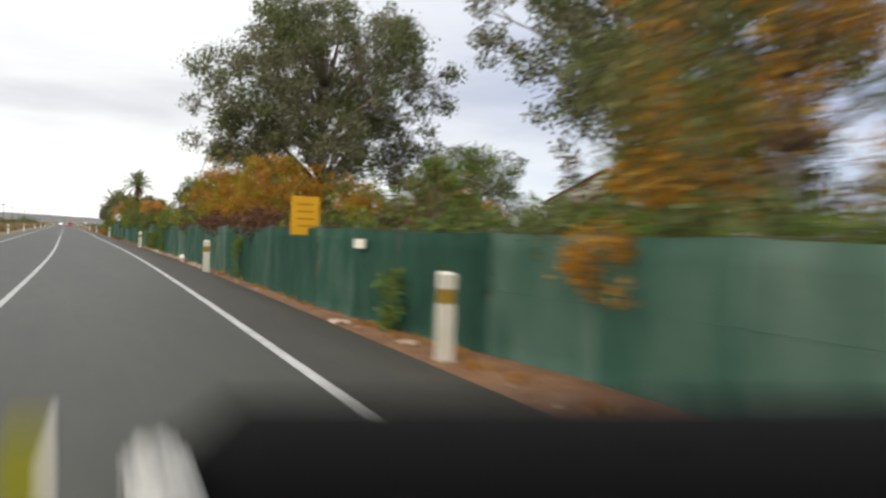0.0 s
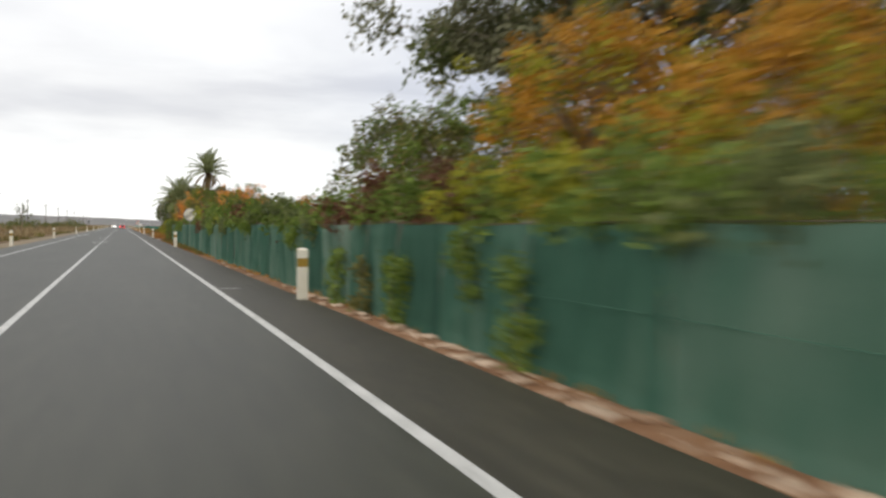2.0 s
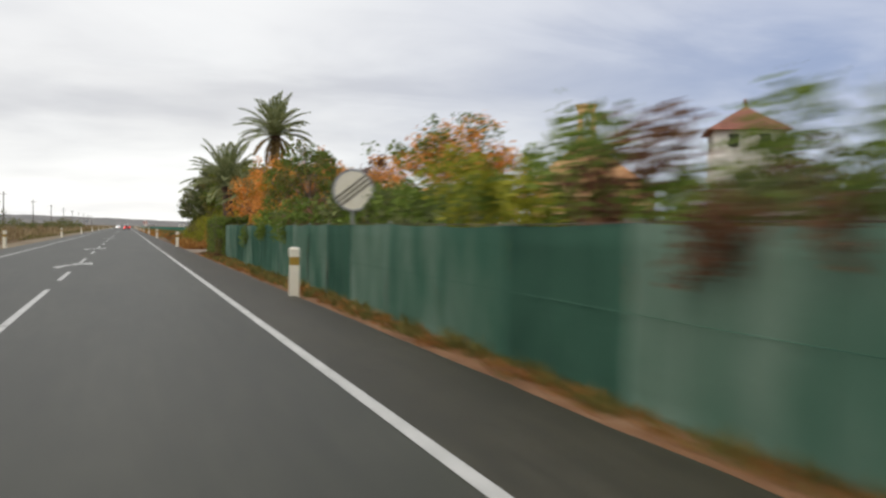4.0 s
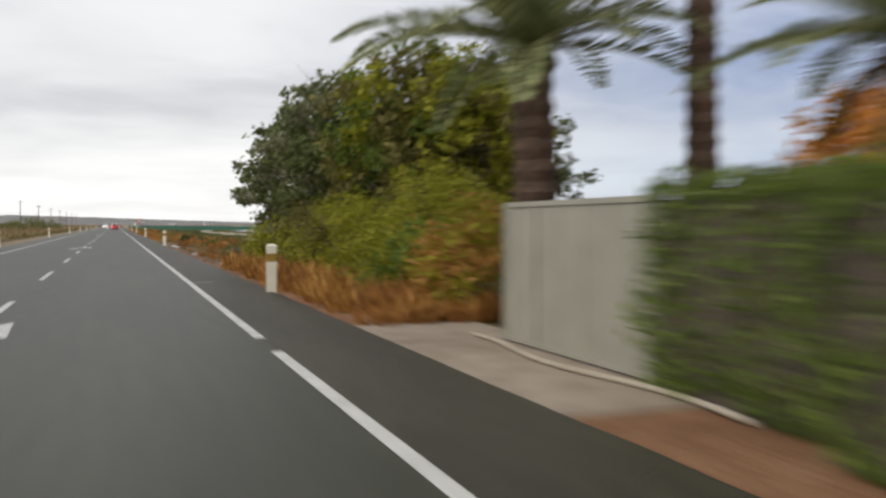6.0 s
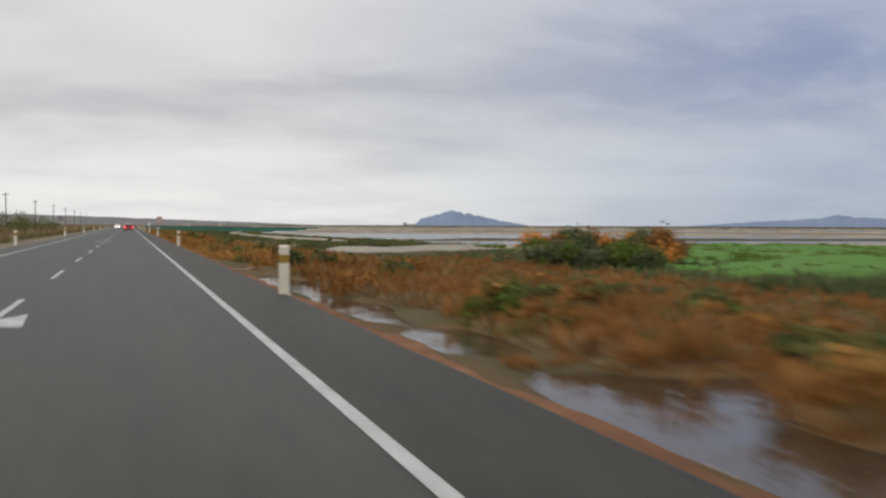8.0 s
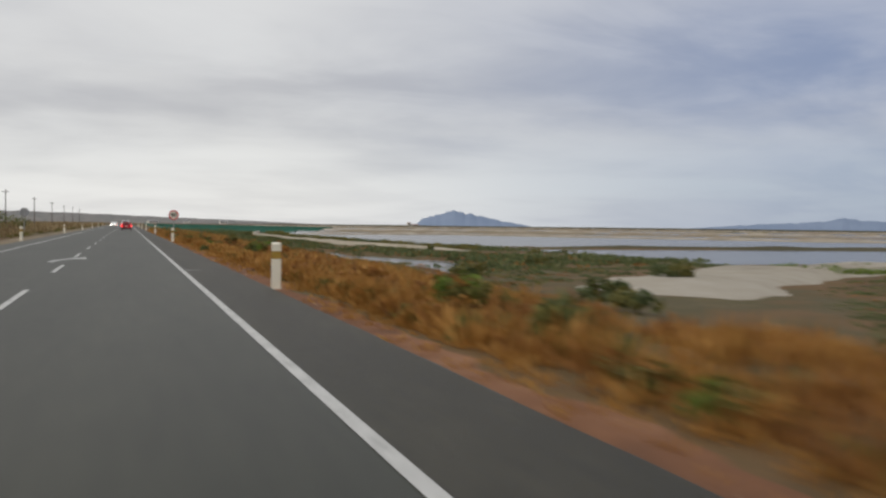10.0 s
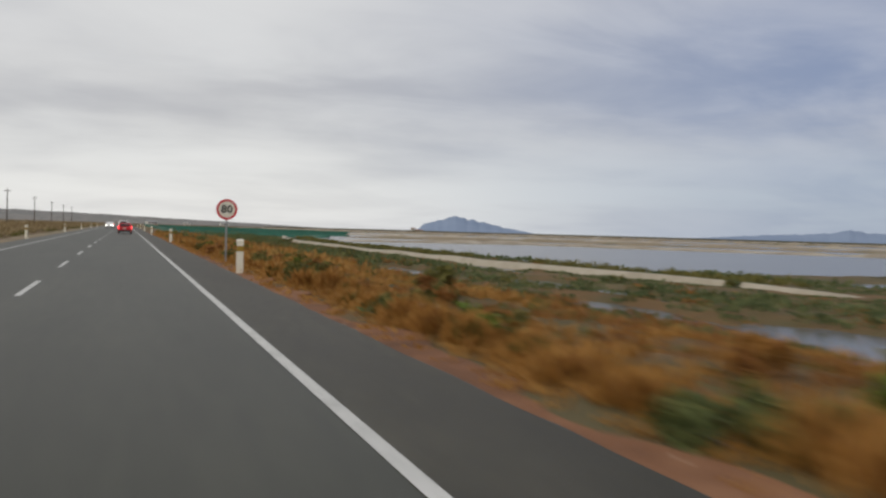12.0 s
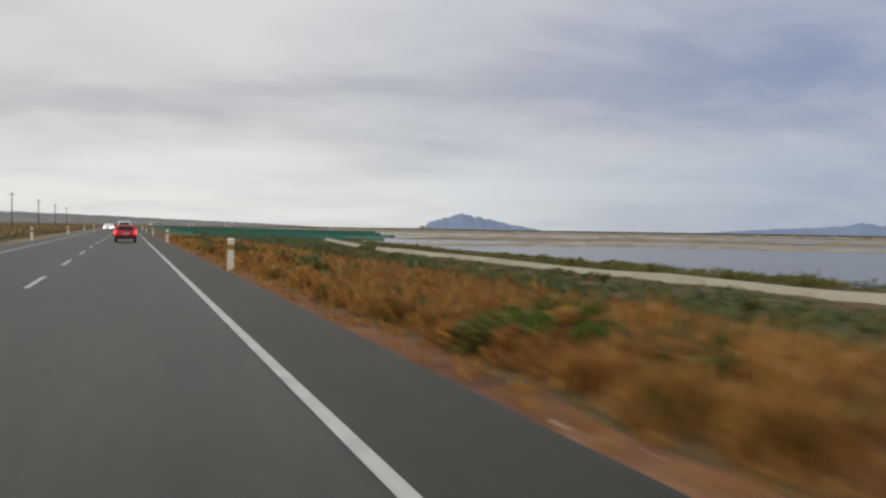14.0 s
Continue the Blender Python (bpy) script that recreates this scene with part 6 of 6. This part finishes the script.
def car(name, x, y, rz, paint, label, w=1.78, l=4.1, h=1.48, van=False, rear_glow=True):
    """Local -y is the rear."""
    root = thing(name, x, y, 0, label, "car", rz=rz)
    bm = bmesh.new()
    if van:
        prof = [(-l / 2, 0.32), (-l / 2 - 0.02, 0.75), (-l / 2 + 0.05, 1.2), (-l / 2 + 0.14, h - 0.10), (-l / 2 + 0.4, h), (l * 0.12, h), (l * 0.24, h - 0.12), (l * 0.36, 1.05), (l * 0.48, 0.85), (l / 2, 0.55), (l / 2 - 0.03, 0.30)]
    else:
        prof = [(-l / 2, 0.30), (-l / 2 - 0.03, 0.62), (-l / 2 + 0.04, 0.88), (-l / 2 + 0.16, 0.98), (-l / 2 + 0.52, h - 0.06), (-l / 2 + 0.9, h), (0.1, h - 0.01), (0.45, h - 0.10), (1.15, 0.98), (l / 2 - 0.12, 0.78), (l / 2, 0.5), (l / 2 - 0.04, 0.28)]
    cols = []
    for fx in (-1.0, -0.93, -0.6, 0.0, 0.6, 0.93, 1.0):
        col = []
        for py, pz in prof:
            roofish = smooth(0.9, h, pz)
            half = w / 2 * (1 - 0.17 * roofish)
            tuck = 0.93 if abs(fx) == 1 else 1.0
            zz = 0.30 + (pz - 0.30) * (tuck if pz > 0.6 else 1.0)
            yy = py * (0.985 if abs(fx) > 0.9 else 1.0)
            col.append(bm.verts.new((half * fx, yy, zz)))
        cols.append(col)
    for a, b in zip(cols, cols[1:]):
        for k in range(len(prof)):
            bm.faces.new((a[k], b[k], b[(k + 1) % len(prof)], a[(k + 1) % len(prof)]))
    bm.faces.new(cols[0])
    bm.faces.new(cols[-1][::-1])
    bmesh.ops.recalc_face_normals(bm, faces=bm.faces)
    body = part("body", bm, paint, root, smooth=False)
    z0, z1 = (1.02, h - 0.14)
    y0, y1 = (-l / 2 + 0.18, -l / 2 + 0.50) if not van else (-l / 2 + 0.07, -l / 2 + 0.13)
    bm = bmesh.new()
    g = [bm.verts.new(c) for c in ((-w * 0.37, y0 - 0.03, z0), (w * 0.37, y0 - 0.03, z0), (w * 0.31, y1 - 0.05, z1), (-w * 0.31, y1 - 0.05, z1))]
    bm.faces.new(g)
    bmesh.ops.solidify(bm, geom=bm.faces[:], thickness=0.012)
    part("rear_window", bm, M_GLASSDARK, body)
    for sg in (-1, 1):
        bm = bmesh.new()
        g = [bm.verts.new(c) for c in ((sg * (w / 2 - 0.005), -l * 0.33, 0.98), (sg * (w / 2 - 0.005), l * 0.24, 0.98), (sg * w * 0.43, l * 0.08, h - 0.14), (sg * w * 0.43, -l * 0.25, h - 0.14))]
        bm.faces.new(g)
        bmesh.ops.solidify(bm, geom=bm.faces[:], thickness=0.02)
        part("side_window", bm, M_GLASSDARK, body)
        bm = bmesh.new()
        box(bm, sg * w * 0.46 - 0.09, sg * w * 0.46 + 0.06, -l / 2 - 0.045, -l / 2 + 0.10, 0.70, 0.98, 0.02)
        part("tail_light", bm, M_TAIL, body, "glowing red tail light")
        bm = bmesh.new()
        box(bm, sg * w * 0.36 - 0.14, sg * w * 0.36 + 0.14, l / 2 - 0.14, l / 2 - 0.01, 0.58, 0.72, 0.02)
        part("headlamp", bm, M_HEAD if not rear_glow else M_GREYSIGN, body, "" if rear_glow else "bright headlamp")
        for yy in (-l * 0.31, l * 0.31):
            bm = bmesh.new()
            bmesh.ops.create_cone(bm, cap_ends=True, segments=24, radius1=0.31, radius2=0.31, depth=0.2, matrix=pose(sg * (w / 2 - 0.11), yy, 0.31, 0, 90, 0))
            wheel = part("tyre", bm, M_RUBBER, root)
            bm = bmesh.new()
            bmesh.ops.create_cone(bm, cap_ends=True, segments=20, radius1=0.2, radius2=0.2, depth=0.02, matrix=pose(sg * (w / 2 - 0.005), yy, 0.31, 0, 90, 0))
            part("rim", bm, M_STEEL, wheel)
    bm = bmesh.new()
    box(bm, -w * 0.46, w * 0.46, -l / 2 - 0.07, -l / 2 + 0.06, 0.27, 0.50, 0.03)
    part("bumper", bm, M_RUBBER, root, "dark rear bumper")
    bm = bmesh.new()
    box(bm, -0.26, 0.26, -l / 2 - 0.05, -l / 2 - 0.02, 0.66, 0.77, 0.004)
    plate_ob = part("number_plate", bm, M_WHITE, root)
    bm = bmesh.new()
    box(bm, -0.20, 0.20, -l / 2 - 0.056, -l / 2 - 0.0515, 0.70, 0.735)
    part("plain_bar", bm, M_BLACK, plate_ob)
    return root


car("red_hatchback", -1.85, 421.6, 0, M_CARRED, "red hatchback car driving ahead with its tail lights on", h=1.48)
car("white_van", -2.1, 462, 0, M_CARWHITE, "white van driving ahead of the red car", w=1.85, l=4.6, h=1.85, van=True)
car("oncoming_car", -5.7, 540, 180, M_CARWHITE, "pale car coming the other way with headlamps on", rear_glow=False)
car("oncoming_car", -5.7, 566, 180, M_CARWHITE, "pale car coming the other way with headlamps on", rear_glow=False)

# ---- the car that carries the view: its dashboard, as it stands at the start ----
SEAT = Matrix.Translation((-3.36, 0, 1.58)) @ pose(0, 0, 0, 0, -1.97, -22.64) @ Matrix.Translation((0, 0, -1.58))
dash = thing("car_dashboard", -3.36, 0.0, 0.0, "black moulded car dashboard with a rounded instrument hood", "dashboard")
dash.matrix_world = SEAT


def rounded_slab(x0, x1, y0, y1, z0, z1, r):
    bm = bmesh.new()
    box(bm, x0, x1, y0, y1, z0, z1)
    bmesh.ops.bevel(bm, geom=[e for e in bm.edges if max(v.co.z for v in e.verts) > z1 - 1e-4], offset=r, segments=5, affect="EDGES")
    return bm


M_DASH = material("black_dash_plastic", [(0.004, 0.004, 0.004), (0.007, 0.007, 0.007)], rough=0.9, scale=9, bump=0.2, bump_scale=120, spec=0.08)
M_TISSUE = material("white_tissue", [(0.66, 0.65, 0.60), (0.80, 0.79, 0.75)], rough=0.9, scale=9, bump=0.3)
part("hood", rounded_slab(-0.375, 0.86, 1.00, 1.45, 1.05, 1.328, 0.05), M_DASH, dash, smooth=False)
part("shelf", rounded_slab(-0.85, 0.90, 0.80, 1.50, 0.75, 1.10, 0.03), M_DASH, dash)
part("bulkhead", rounded_slab(-0.80, 0.85, 1.10, 1.48, -0.01, 0.75, 0.02), M_DASH, dash)
for xx in (-0.01, 0.25):
    part("hood_rib", rounded_slab(xx, xx + 0.045, 0.992, 1.005, 1.14, 1.24, 0.004), M_RUBBER, dash)
card = thing("card", -3.36, 0.0, 0.0, "small yellow and white card standing on the dashboard", "card")
card.matrix_world = SEAT
bm = bmesh.new()
box(bm, -0.50, -0.447, 1.00, 1.004, 1.10, 1.37)
part("yellow_face", bm, M_LIME, card)
bm = bmesh.new()
box(bm, -0.4465, -0.436, 1.00, 1.004, 1.10, 1.37)
part("white_edge", bm, M_WHITE, card)
for k, (xx, yy, zz, sx, sz) in enumerate(((-0.31, 1.00, 1.28, 0.045, 0.05),)):
    bm = bmesh.new()
    bmesh.ops.create_icosphere(bm, subdivisions=4, radius=1.0)
    for v in bm.verts:
        n = abs(noise.noise(v.co * 1.6 + Vector((k * 7, 0, 0)))) + 0.4 * abs(noise.noise(v.co * 4.5))
        v.co *= 0.7 + 0.7 * n
    ob = part("crumpled_tissue", bm, M_TISSUE)
    ob.matrix_world = SEAT @ Matrix.LocRotScale((xx, yy, zz), None, (sx, 0.04, sz))
    tagged(ob, "crumpled white paper tissue lying on the dashboard", "tissue")
